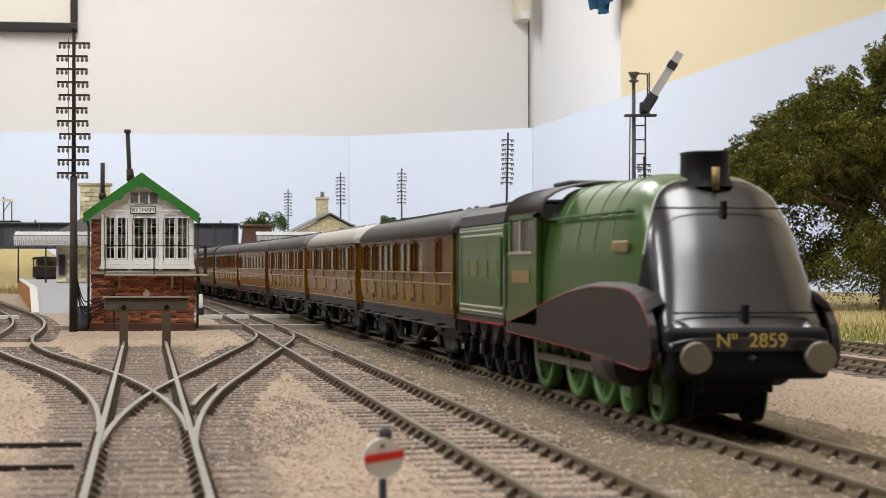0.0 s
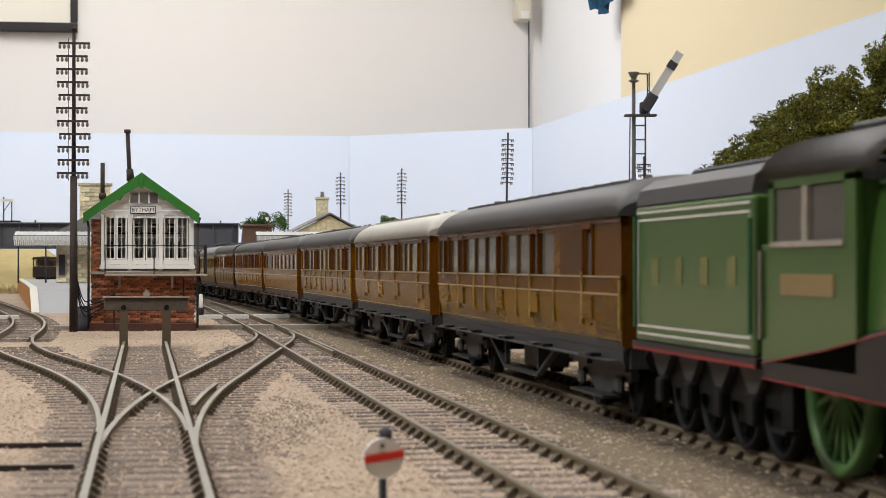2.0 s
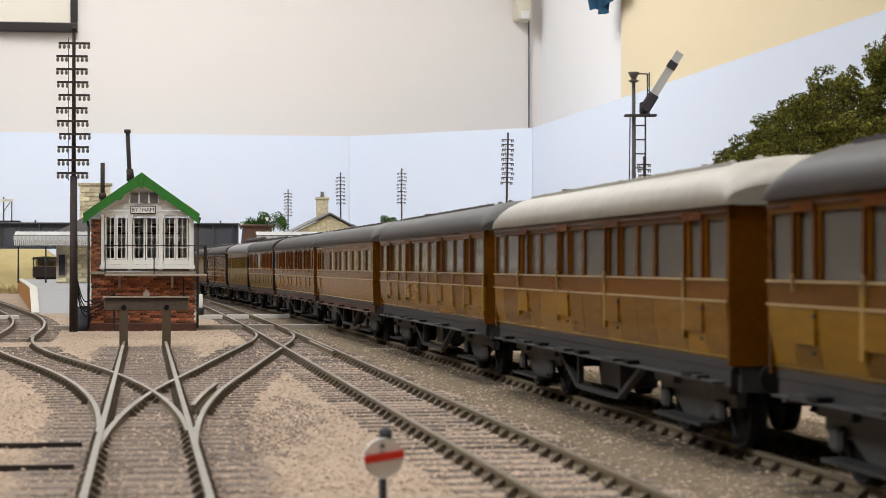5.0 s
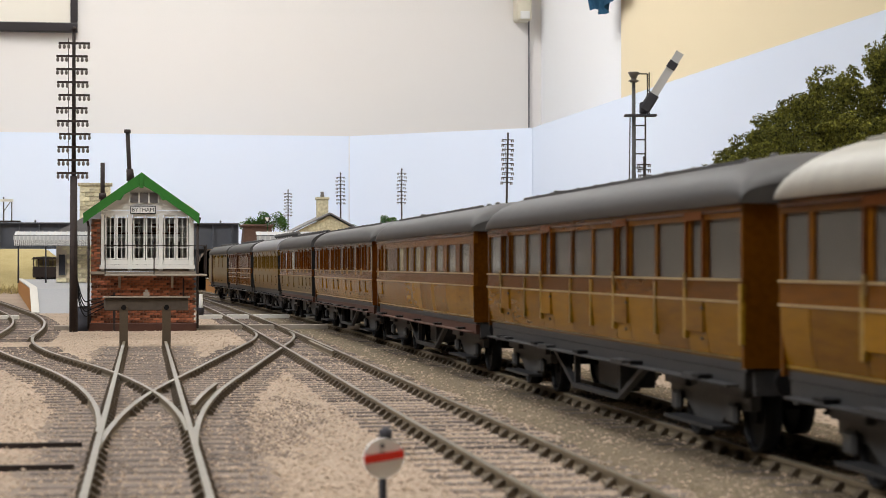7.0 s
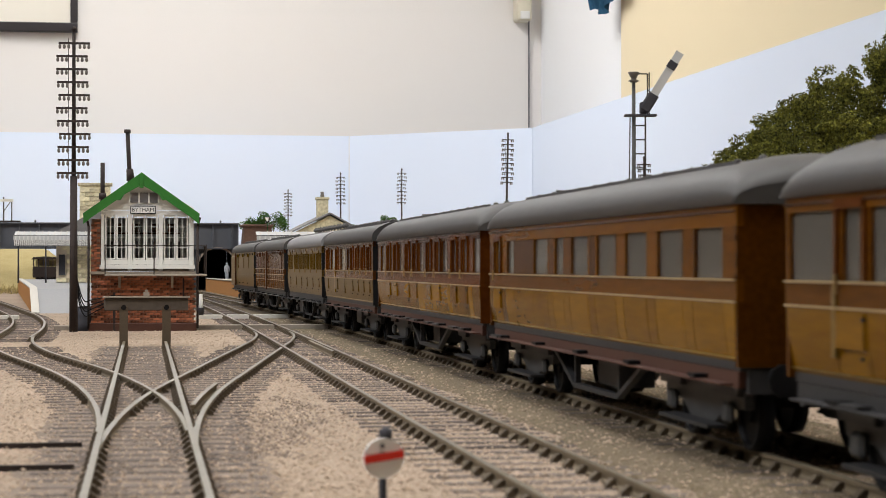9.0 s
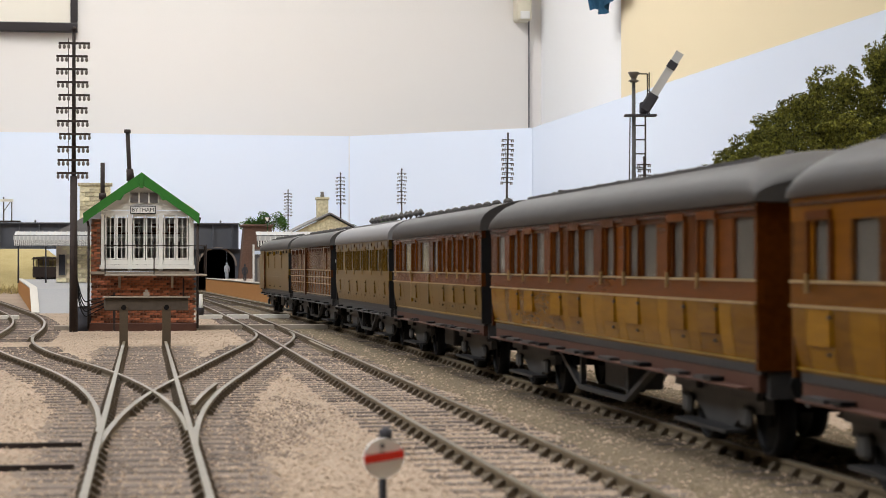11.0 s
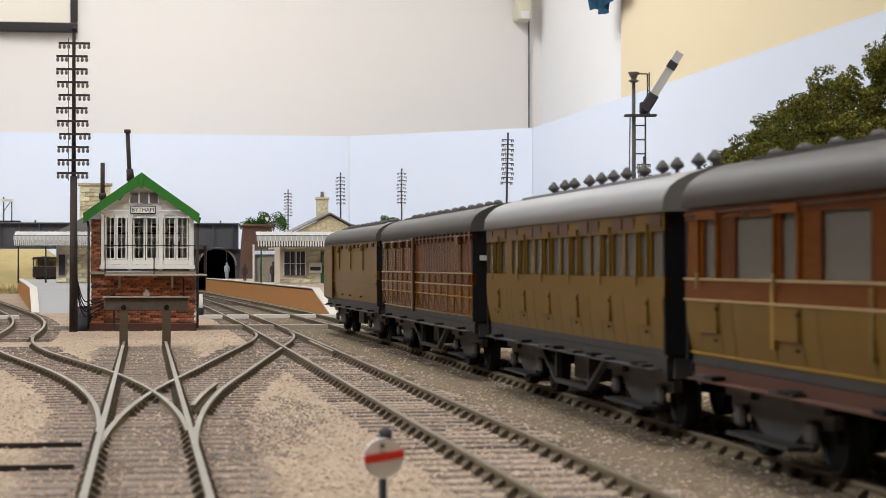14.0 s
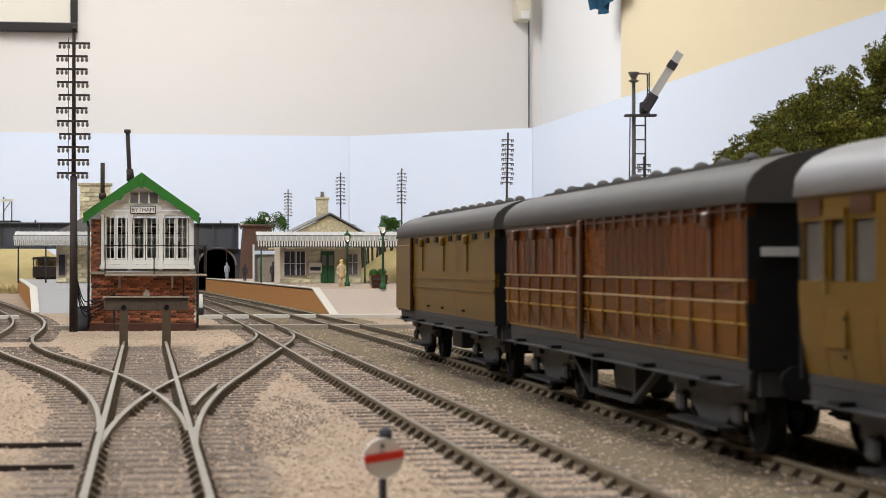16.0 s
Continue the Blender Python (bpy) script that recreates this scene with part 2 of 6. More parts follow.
X0, X1, Y0, Y1, ZF, ZC = -2.7, 0.905, -2.6, 4.62, -1.0, 1.56
# Unseen stretch of far wall, kept dark so coach sides reflect less white.
panel("wall_far_left", (-0.80, Y1), (X0 - 0.1, Y1), ZF, ZC, 0.1, M["dim"], "plain unseen room wall, darkened to dim the coach reflections", "wall")
panel("wall_far", (X1 + 0.1, Y1), (-0.80, Y1), ZF, ZC, 0.1, M["wall"], "plain wall painted warm off-white", "wall")
panel("wall_right", (X1, Y0), (X1, 3.70), ZF, ZC, 0.1, M["cream"], "room wall painted cream yellow", "wall")
panel("wall_pier", (X1 + 0.03, 3.70), (X1 + 0.03, Y1), ZF, ZC, 0.1, M["pier"], "white-painted pier beside the cream wall, brightened as if daylit", "wall")
# Unseen side and near walls, darkened likewise to cut reflections and fill light.
panel("wall_left", (X0, Y0), (X0, Y1), ZF, ZC, -0.1, M["dim"], "plain unseen room wall, darkened to dim the coach reflections", "wall")
panel("wall_near", (X1 + 0.1, Y0), (X0 - 0.1, Y0), ZF, ZC, -0.1, M["dim"], "plain unseen room wall, darkened to dim the coach reflections", "wall")
tagged(part("floor", boxes((X0, X1 + 0.1, Y0, Y1, ZF - 0.1, ZF)), M["carpet"]), "dark grey carpeted floor of the room", "floor", kind="structure")
tagged(part("ceiling", boxes((X0, X1 + 0.2, Y0, Y1, ZC, ZC + 0.1)), M["ceiling"]), "plain white ceiling of the room", "ceiling", kind="structure")
for lx, ly, watts in LAMPS:
    lamp = thing("ceiling_light", "flat white rectangular ceiling light panel", "light", "ceiling lights")
    part("frame", boxes((lx - 0.33, lx + 0.33, ly - 0.63, ly + 0.63, LAMP_Z + 0.01, ZC)), M["white"], lamp)
    part("diffuser", boxes((lx - 0.3, lx + 0.3, ly - 0.6, ly + 0.6, LAMP_Z - 0.012, LAMP_Z + 0.008)), M["diffuser"], lamp)

# ---- baseboard and backscene ----
part_ground = tagged(part("ground", boxes((-0.9, 0.885, Y0 + 0.1, 4.56, -0.06, -0.0024)), M["ground"]), "sandy pink ballasted ground of the layout", "ground", kind="structure")
scenes = [((-0.50, 4.467), (0.463, 4.497)), ((0.463, 4.497), (0.823, 4.164)), ((0.823, 4.164), (0.8455, 2.177)), ((0.8455, 2.177), (0.872, -2.4))]
back = thing("backdrop", "pale blue painted sky board behind the layout", "backdrop", kind="structure")
for i, (a, b) in enumerate(scenes):
    d = Vector((b[0] - a[0], b[1] - a[1])).normalized()
    n = Vector((-d.y, d.x)) * 0.004
    g = d * 0.0008
    a2, b2 = (a[0] + g.x, a[1] + g.y), (b[0] - g.x, b[1] - g.y)
    part("sky_board", slab(bmesh.new(), [a2, b2, (b2[0] + n.x, b2[1] + n.y), (a2[0] + n.x, a2[1] + n.y)], 2, -0.05, 0.3255), M["sky"], back)

# ---- on the far wall ----
pic = thing("picture_frame", "black-framed picture with a cream mount on the wall", "picture")
px1, pz0 = -0.1509, 0.5644
part("backing", boxes((px1 - 0.60, px1 - 0.012, 4.607, 4.615, pz0 + 0.012, pz0 + 0.42)), M["paper"], pic)
part("frame_bottom", bevelled(boxes((px1 - 0.62, px1, 4.595, 4.618, pz0, pz0 + 0.021)), 0.002), M["frame"], pic)
part("frame_side", bevelled(boxes((px1 - 0.016, px1, 4.595, 4.618, pz0 + 0.0215, pz0 + 0.42)), 0.002), M["frame"], pic)
part("frame_side", bevelled(boxes((px1 - 0.62, px1 - 0.604, 4.595, 4.618, pz0 + 0.0215, pz0 + 0.42)), 0.002), M["frame"], pic)
part("frame_top", bevelled(boxes((px1 - 0.62, px1, 4.595, 4.618, pz0 + 0.4205, pz0 + 0.441)), 0.002), M["frame"], pic)
cx = 0.9100
unit = thing("wall_fitting", "cream plastic alarm fitting with a dark cable below", "fitting")
part("housing", bevelled(boxes((cx - 0.044, cx - 0.008, 4.565, 4.62, 0.606, 0.72)), 0.006, 3), M["plastic"], unit)
part("lens", bevelled(boxes((cx - 0.036, cx - 0.014, 4.56, 4.566, 0.610, 0.628)), 0.002), M["white"], unit)
part("cable", bar((cx - 0.0065, 4.613, 0.20), (cx - 0.0065, 4.613, 0.611), 0.0017), M["figure"], unit, "thin dark grey cable")
# folded blue cloth on the cream wall's edge
bm = bmesh.new()
nu, nv = 26, 8
grid = [[bm.verts.new((0.878 + 0.008 * math.sin(u * 1.1 + v * 0.5), 3.60 + 0.24 * u / nu, 0.528 + 0.012 * math.sin(u * 0.33) + 0.13 * v / nv)) for v in range(nv + 1)] for u in range(nu + 1)]
for u in range(nu):
    for v in range(nv):
        bm.faces.new((grid[u][v], grid[u + 1][v], grid[u + 1][v + 1], grid[u][v + 1])).smooth = True
bmesh.ops.solidify(bm, geom=list(bm.faces), thickness=0.004)
tagged(part("draped_cloth", bm, M["cloth"]), "crumpled dark blue cloth hung on the cream wall", "cloth")
tagged(part("wall_hook", bar((0.90, 3.72, 0.64), (0.862, 3.72, 0.644), 0.004), M["steel"]), "small steel wall hook under the blue cloth", "hook")

# ---- tracks ----
GAUGE, HEAD = 0.0165, 0.0011
PROFILE = [(-0.00055, 0.0), (0.00055, 0.0), (0.00055, -0.0006), (0.0002, -0.0008), (0.0002, -0.0015), (0.0006, -0.0019), (0.0006, -0.0021), (-0.0006, -0.0021), (-0.0006, -0.0019), (-0.0002, -0.0015), (-0.0002, -0.0008), (-0.00055, -0.0006)]


def rail(fn, off, y0, y1, parent, step=0.03, drop=0.0):
    n = max(1, int((y1 - y0) / step))
    bm = bmesh.new()
    rings = []
    for i in range(n + 1):
        y = y0 + (y1 - y0) * i / n
        rings.append([bm.verts.new((fn(y) + off + u, y, w - drop)) for u, w in PROFILE])
    k = len(PROFILE)
    for a, b in zip(rings, rings[1:]):
        for i in range(k):
            f = bm.faces.new((a[i], a[(i + 1) % k], b[(i + 1) % k], b[i]))
            f.material_index = 1 if i == 0 else 0
    bm.faces.new(rings[0])
    bm.faces.new(rings[-1][::-1])
    bmesh.ops.recalc_face_normals(bm, faces=list(bm.faces))
    ob = part("rail", bm, M["rail"], parent)
    ob.data.materials.append(M["railtop"])
    return ob


def sleeper_mesh(length):
    bm = boxes((-length / 2, length / 2, -0.0016, 0.0016, -0.0017, 0))
    return mesh_of("sleeper", bevelled(bm, 0.00025, 1), M["sleeper"])


def chairs(spots, parent):
    """Cast chairs that hold the rails, one each side on every sleeper."""
    bm = bmesh.new()
    for x, y in spots:
        for s in (-1, 1):
            slab(bm, [(x + s * 0.0003, -0.0022), (x + s * 0.0019, -0.0022), (x + s * 0.0017, -0.0016), (x + s * 0.0009, -0.0008), (x + s * 0.0003, -0.0008)][::s], 1, y - 0.0009, y + 0.0009)
    ob = part("rail_chair", bm, M["chair"], parent)
    return tagged(ob, kind="stuff")


SL = sleeper_mesh(0.0335)
PITCH = 0.0096


def plain_track(name, label, fn, y0, y1, near=(0.15, 1.6), skip=None):
    tr = thing(name, label, "track", "running tracks")
    for s in (-GAUGE / 2, GAUGE / 2):
        rail(fn, s, y0, y1, tr)
    rnd = random.Random(5)
    far = bmesh.new()
    spots = []
    for i in range(int((y1 - y0) / PITCH)):
        y = y0 + (i + 0.5) * PITCH
        if skip and skip(y):
            continue
        a = math.degrees(math.atan2(fn(y - 0.01) - fn(y + 0.01), 0.02)) + rnd.uniform(-0.8, 0.8)
        if near[0] < y < near[1]:
            piece("sleeper", SL, tr, pose(fn(y) + rnd.uniform(-0.0004, 0.0004), y, -0.0021 + rnd.uniform(-0.0002, 0.0001), 0, 0, a))
        else:
            box(far, fn(y) - 0.0168, fn(y) + 0.0168, y - 0.0016, y + 0.0016, -0.0036, -0.0021)
        if -0.1 < y < 1.7:
            spots += [(fn(y) - GAUGE / 2, y), (fn(y) + GAUGE / 2, y)]
    chairs(spots, tr)
    if len(far.verts):
        tagged(part("sleeper", far, M["sleeper"], tr), kind="stuff")
    else:
        far.free()
    return tr


plain_track("railway_track", "weathered bullhead track in brown ballast under the train", main_x, -2.4, 4.2)
plain_track("railway_track", "weathered bullhead track of the second running line", second_x, -2.4, 4.2)
plain_track("railway_track", "rusty loop track beside the platform ramp", loop_x, 0.86, 3.4, (0.9, 1.5))
plain_track("railway_track", "weathered track along the far side of the layout", relief_x, -2.2, 2.4, (0.3, 1.0))
plain_track("railway_track", "weathered track along the grass verge", far_relief_x, -2.2, 2.4, (0.4, 1.2))

# the siding, branch and crossover share long timbers
fan = thing("turnout_track", "turnout with siding, branch and crossover on long timbers", "track")
for fn, y1 in ((siding_x, 0.806), (branch_x, 0.88), (crossover_x, 0.935)):
    y0 = 0.08 if fn is siding_x else 0.37
    for s in (-GAUGE / 2, GAUGE / 2):
        if fn is siding_x or fn is branch_x:
            rail(fn, s, y0, y1, fan, 0.015, 0.0 if fn is siding_x else 0.0002)
        else:
            rail(fn, s, 0.335, y1, fan, 0.015, 0.0004)
rail(crossover_x, 0.0054, 0.435, 0.515, fan, 0.015)
rail(second_x, 0.0062, 0.70, 0.80, fan, 0.02)
rnd = random.Random(3)
spots, lengths = [], {}
for i in range(74):
    y = 0.09 + i * 0.0098
    spans = []
    for fn, y1 in ((siding_x, 0.80), (branch_x, 0.875), (crossover_x, 0.90)):
        if y > y1 or (fn is not siding_x and y < 0.33):
            continue
        c = fn(y)
        if fn is crossover_x and c > 0.028:
            c1 = min(c + 0.0168, second_x(y) - 0.018)
            spans.append((c - 0.0168, c1))
        else:
            spans.append((c - 0.0168, c + 0.0168))
        spots += [(c - GAUGE / 2, y), (c + GAUGE / 2, y)]
    spans.sort()
    merged = []
    for a, b in spans:
        if merged and a < merged[-1][1] + 0.002:
            merged[-1][1] = max(b, merged[-1][1])
        else:
            merged.append([a, b])
    for a, b in merged:
        ln = round((b - a + rnd.uniform(0, 0.003)) / 0.004) * 0.004
        if ln < 0.006:
            continue
        if ln not in lengths:
            lengths[ln] = sleeper_mesh(ln)
        piece("sleeper", lengths[ln], fan, pose((a + b) / 2 + rnd.uniform(-0.0006, 0.0006), y, -0.0021, 0, 0, rnd.uniform(-1, 1)))
clear = []
for q in spots:
    if all(abs(q[1] - o[1]) > 0.001 or abs(q[0] - o[0]) > 0.0042 for o in clear[-6:]):
        clear.append(q)
chairs(clear, fan)
for y in (0.322, 0.362):
    rod = part("point_rod", boxes((-0.075, -0.011, y - 0.0006, y + 0.0006, -0.0024, -0.0014)), M["pole"], fan)

# brown ballast bed of the running line, its edges ragged
bm = bmesh.new()
rows = []
for i in range(400):
    y = 0.1 + 2.9 * i / 399
    e0, e1 = [0.005 * noise.noise((y * 55, q, 1)) + 0.003 * noise.noise((y * 210, q, 5)) for q in (2.5, 7.5)]
    a, b = main_x(y) - 0.031 + e0, main_x(y) + 0.030 + e1
    rows.append([bm.verts.new(p) for p in ((a, y, -0.00238), (a + 0.002, y, -0.00222), (b - 0.002, y, -0.00222), (b, y, -0.00238))])
for a, b in zip(rows, rows[1:]):
    for i in range(3):
        bm.faces.new((a[i], a[i + 1], b[i + 1], b[i])).smooth = True
tagged(part("ballast_bed", bm, M["bed"]), "brown ballast bed under the running line", "ballast", kind="structure")

# oily strip along the siding
bm = bmesh.new()
rows = []
for i in range(160):
    y = 0.08 + 0.73 * i / 159
    a, b = [q + 0.004 * noise.noise((y * 70, q * 90, 4)) + 0.002 * noise.noise((y * 240, q * 90, 6)) for q in (-0.0195, 0.0205)]
    rows.append([bm.verts.new(p) for p in ((a, y, -0.00238), (a + 0.0015, y, -0.00226), (b - 0.0015, y, -0.00226), (b, y, -0.00238))])
for a, b in zip(rows, rows[1:]):
    for i in range(3):
        bm.faces.new((a[i], a[i + 1], b[i + 1], b[i])).smooth = True
tagged(part("ballast_bed", bm, M["oily"]), "oil-stained greyish ballast bed along the siding", "ballast", kind="structure")

# loose grit: thousands of small stones as one sheet, between and around the sleepers
def grit(name, count, x0, x1, y0, y1, size, material, label, keep, z=-0.00235, seed=1):
    r = np.random.RandomState(seed)
    d = (y0 ** -0.6 + r.rand(count) * (y1 ** -0.6 - y0 ** -0.6)) ** (-1 / 0.6)
    xs = x0 + r.rand(count) * (x1 - x0)
    ok = np.array([keep(a, b) for a, b in zip(xs, d)])
    xs, d = xs[ok], d[ok]
    n = len(xs)
    base = np.array([(1, 0, 0), (-0.4, 0.9, 0), (-0.5, -0.8, 0), (0.1, 0.1, 1.0), (-0.1, 0, -0.7)])
    s = size * (0.5 + r.rand(n) ** 2 * 1.1)
    a = r.rand(n) * 6.283
    ca, sa = np.cos(a), np.sin(a)
    v = base[None] * s[:, None, None] * (0.7 + 0.6 * r.rand(n, 5, 1))
    x = v[:, :, 0] * ca[:, None] - v[:, :, 1] * sa[:, None] + xs[:, None]
    y = v[:, :, 0] * sa[:, None] + v[:, :, 1] * ca[:, None] + d[:, None]
    zz = v[:, :, 2] * 0.42 + z
    verts = np.stack([x, y, zz], -1).reshape(-1, 3)
    f = np.array([(0, 1, 3), (1, 2, 3), (2, 0, 3), (1, 0, 4), (2, 1, 4), (0, 2, 4)])
    faces = (f[None] + 5 * np.arange(n)[:, None, None]).reshape(-1, 3)
    me = bpy.data.meshes.new(name)
    me.from_pydata(verts.tolist(), [], faces.tolist())
    me.materials.append(material)
    return tagged(new(name, me), label, "gravel", kind="stuff")


def is_cess(x, y):
    c = main_x(y)
    return c - 0.032 + 0.005 * noise.noise((y * 55, 2.5, 1)) < x < c + 0.031


grit("gravel", 120000, -0.10, 0.20, 0.20, 1.5, 0.00034, M["grit"], "loose sandy pink grit ballast", lambda x, y: not is_cess(x, y) and x > -0.02 - y * 0.1 and x < 0.08 + y * 0.42)
grit("gravel", 70000, 0.05, 0.15, 0.20, 1.7, 0.00040, M["grit_dark"], "brown grit ballast round the running line", is_cess, seed=2)

grit("gravel", 26000, -0.06, 0.145, 0.20, 1.3, 0.00042, M["grit"], "loose grit spilled among the sleepers", lambda x, y: x > -0.03 - y * 0.06 and x < 0.08 + y * 0.2, -0.0020, 7)

def sooty(x, y):
    k = ((x - 0.0265 - 0.10 * (y - 0.41)) / 0.012) ** 2 + ((y - 0.41) / 0.085) ** 2
    return k < 0.25 + 0.9 * noise.noise((x * 160, y * 40, 3)) + 0.45


grit("gravel", 17000, 0.0, 0.06, 0.28, 0.55, 0.00028, M["soot"], "dark soot-stained grit beside the turnout", sooty, -0.0022, 9)
grit("gravel", 20000, -0.011, 0.012, 0.20, 0.80, 0.00030, M["soot"], "dark oily grit between the siding rails", lambda x, y: noise.noise((x * 90, y * 25, 8)) > 0.05, -0.0022, 10)

grit("gravel", 16000, 0.125, 0.25, 1.40, 1.86, 0.00055, M["grit"], "fine pinkish grit strewn over the station platform", lambda x, y: x > 0.127 - 0.04 * (y - 1.3), 0.0134, 12)

# boarded foot crossing
cross = thing("foot_crossing", "pale timber boards laid across the tracks by the ramps", "crossing")
for y, w in ((1.228, 0.004), (1.02, 0.004)):
    for a, b in ((-0.10, -0.075), (-0.045, second_x(y) - 0.0095), (second_x(y) - 0.0068, second_x(y) + 0.0068), (second_x(y) + 0.0095, main_x(y) - 0.0095), (main_x(y) - 0.0068, main_x(y) + 0.0068), (main_x(y) + 0.0095, 0.20)):
        part("board", bevelled(boxes((a, b, y - w, y + w, -0.0029, 0.0)), 0.0003, 1), M["timber"] if y < 1.1 else M["coping"], cross)

# ---- the train: every vehicle stands with its middle at its own origin, its front towards -y ----
def wheel_mesh(name, r, material, spokes=0, width=0.0028):
    """A wheel about the x axis: tyre with flange, rim, spokes, hub."""
    bm = bmesh.new()
    n = 32 if spokes else 18
    prof = [(r, -width / 2), (r, width / 2), (r * 0.88, width / 2), (r * 0.86, width / 4), (r * 0.86, -width / 4), (r * 0.88, -width / 2)]
    rings = [[bm.verts.new((w, rr * math.cos(2 * math.pi * i / n), rr * math.sin(2 * math.pi * i / n))) for i in range(n)] for rr, w in prof]
    for a, b in zip(rings, rings[1:] + rings[:1]):
        for i in range(n):
            bm.faces.new((a[i], a[(i + 1) % n], b[(i + 1) % n], b[i])).smooth = True
    if spokes:
        for i in range(spokes):
            a = 2 * math.pi * i / spokes
            tube(bm, (0, 0, 0), (0, r * 0.88 * math.cos(a), r * 0.88 * math.sin(a)), 0.0007, 0.0005, 6)
        tube(bm, (-width / 2, 0, 0), (width / 2, 0, 0), r * 0.2, None, 14)
        box(bm, -width * 0.5, width * 0.45, -0.0035, 0.0035, -r * 0.45, 0.001)
    else:
        tube(bm, (-width / 4, 0, 0), (width / 4, 0, 0), r * 0.9, None, n)
        tube(bm, (-width / 2, 0, 0), (width / 2, 0, 0), r * 0.25, None, 10)
    bmesh.ops.recalc_face_normals(bm, faces=list(bm.faces))
    return mesh_of(name, bm, material)


COACH_WHEEL = wheel_mesh("wheel", 0.0062, M["black"])
LOCO_WHEEL = wheel_mesh("driving_wheel", 0.0133, M["wheelgreen"], 20)
LEAD_WHEEL = wheel_mesh("bogie_wheel", 0.0063, M["wheelgreen"], 10)
TENDER_WHEEL = wheel_mesh("tender_wheel", 0.0083, M["black"], 12)


def bogie(parent, y, half=0.017, material=None):
    """A bogie: side frames with axle guards and springs, and four wheels."""
    bg = part("bogie", boxes((-0.009, 0.009, y - 0.004, y + 0.004, 0.006, 0.012)), M["black"], parent)
    for s in (-1, 1):
        x0, x1 = sorted((s * 0.0112, s * 0.0128))
        bm = slab(bmesh.new(), [(y - half - 0.007, 0.0095), (y - half - 0.007, 0.0072), (y - half + 0.004, 0.0066), (y - 0.006, 0.0036), (y + 0.006, 0.0036), (y + half - 0.004, 0.0066), (y + half + 0.007, 0.0072), (y + half + 0.007, 0.0095), (y + 0.007, 0.0108), (y - 0.007, 0.0108)], 0, x0, x1)
        part("side_frame", bm, material or M["bogie"], bg)
        for w in (-half, half):
            part("axle_box", bevelled(boxes((*sorted((s * 0.0128, s * 0.0142)), y + w - 0.0022, y + w + 0.0022, 0.0046, 0.0082)), 0.0006, 1), material or M["bogie"], bg)
            part("spring", boxes((*sorted((s * 0.0129, s * 0.0140)), y + w - 0.0068, y + w + 0.0068, 0.0093, 0.0108)), M["under"], bg)
            piece("wheel", COACH_WHEEL, bg, pose(s * 0.0087, y + w, 0.0062))
        part("step", boxes((*sorted((s * 0.0130, s * 0.0165)), y - half * 0.9, y + half * 0.9, 0.0036, 0.0042)), M["under"], bg)


HW, ZB, ZE, ZT = 0.0178, 0.0146, 0.0402, 0.0489


def roof_mesh(h, domed=True, top=ZT, eave=ZE, over=0.0004):
    """An elliptical roof, its ends turned down where they are domed."""
    bm = bmesh.new()
    ks = [0, 0.0015, 0.004, 0.008, 0.014] if domed else [0, 0.001]
    ys = [-h + k for k in ks] + [h - k for k in reversed(ks)]
    rings = []
    for j, y in enumerate(ys):
        e = min(y + h, h - y)
        k = 1.0
        if domed:
            k = 0.45 + 0.55 * math.sqrt(max(0, 1 - (1 - min(1, e / 0.014)) ** 2))
        ring = []
        for i in range(17):
            a = math.pi * i / 16
            x = -math.cos(a)
            ring.append(bm.verts.new((x * (HW + over), y, eave - 0.0003 + (top - eave) * k * math.sin(a) ** 0.72)))
        rings.append(ring)
    for a, b in zip(rings, rings[1:]):
        for i in range(16):
            bm.faces.new((a[i], a[i + 1], b[i + 1], b[i])).smooth = True
        bm.faces.new((a[16], a[0], b[0], b[16]))
    bm.faces.new(rings[0][::-1])
    bm.faces.new(rings[-1])
    bmesh.ops.recalc_face_normals(bm, faces=list(bm.faces))
    return bm


WIDTH = {"W": 1.0, "w": 0.62, "D": 0.6, "d": 0.6, "L": 0.34, "S": 1.3, "p": 0.16}


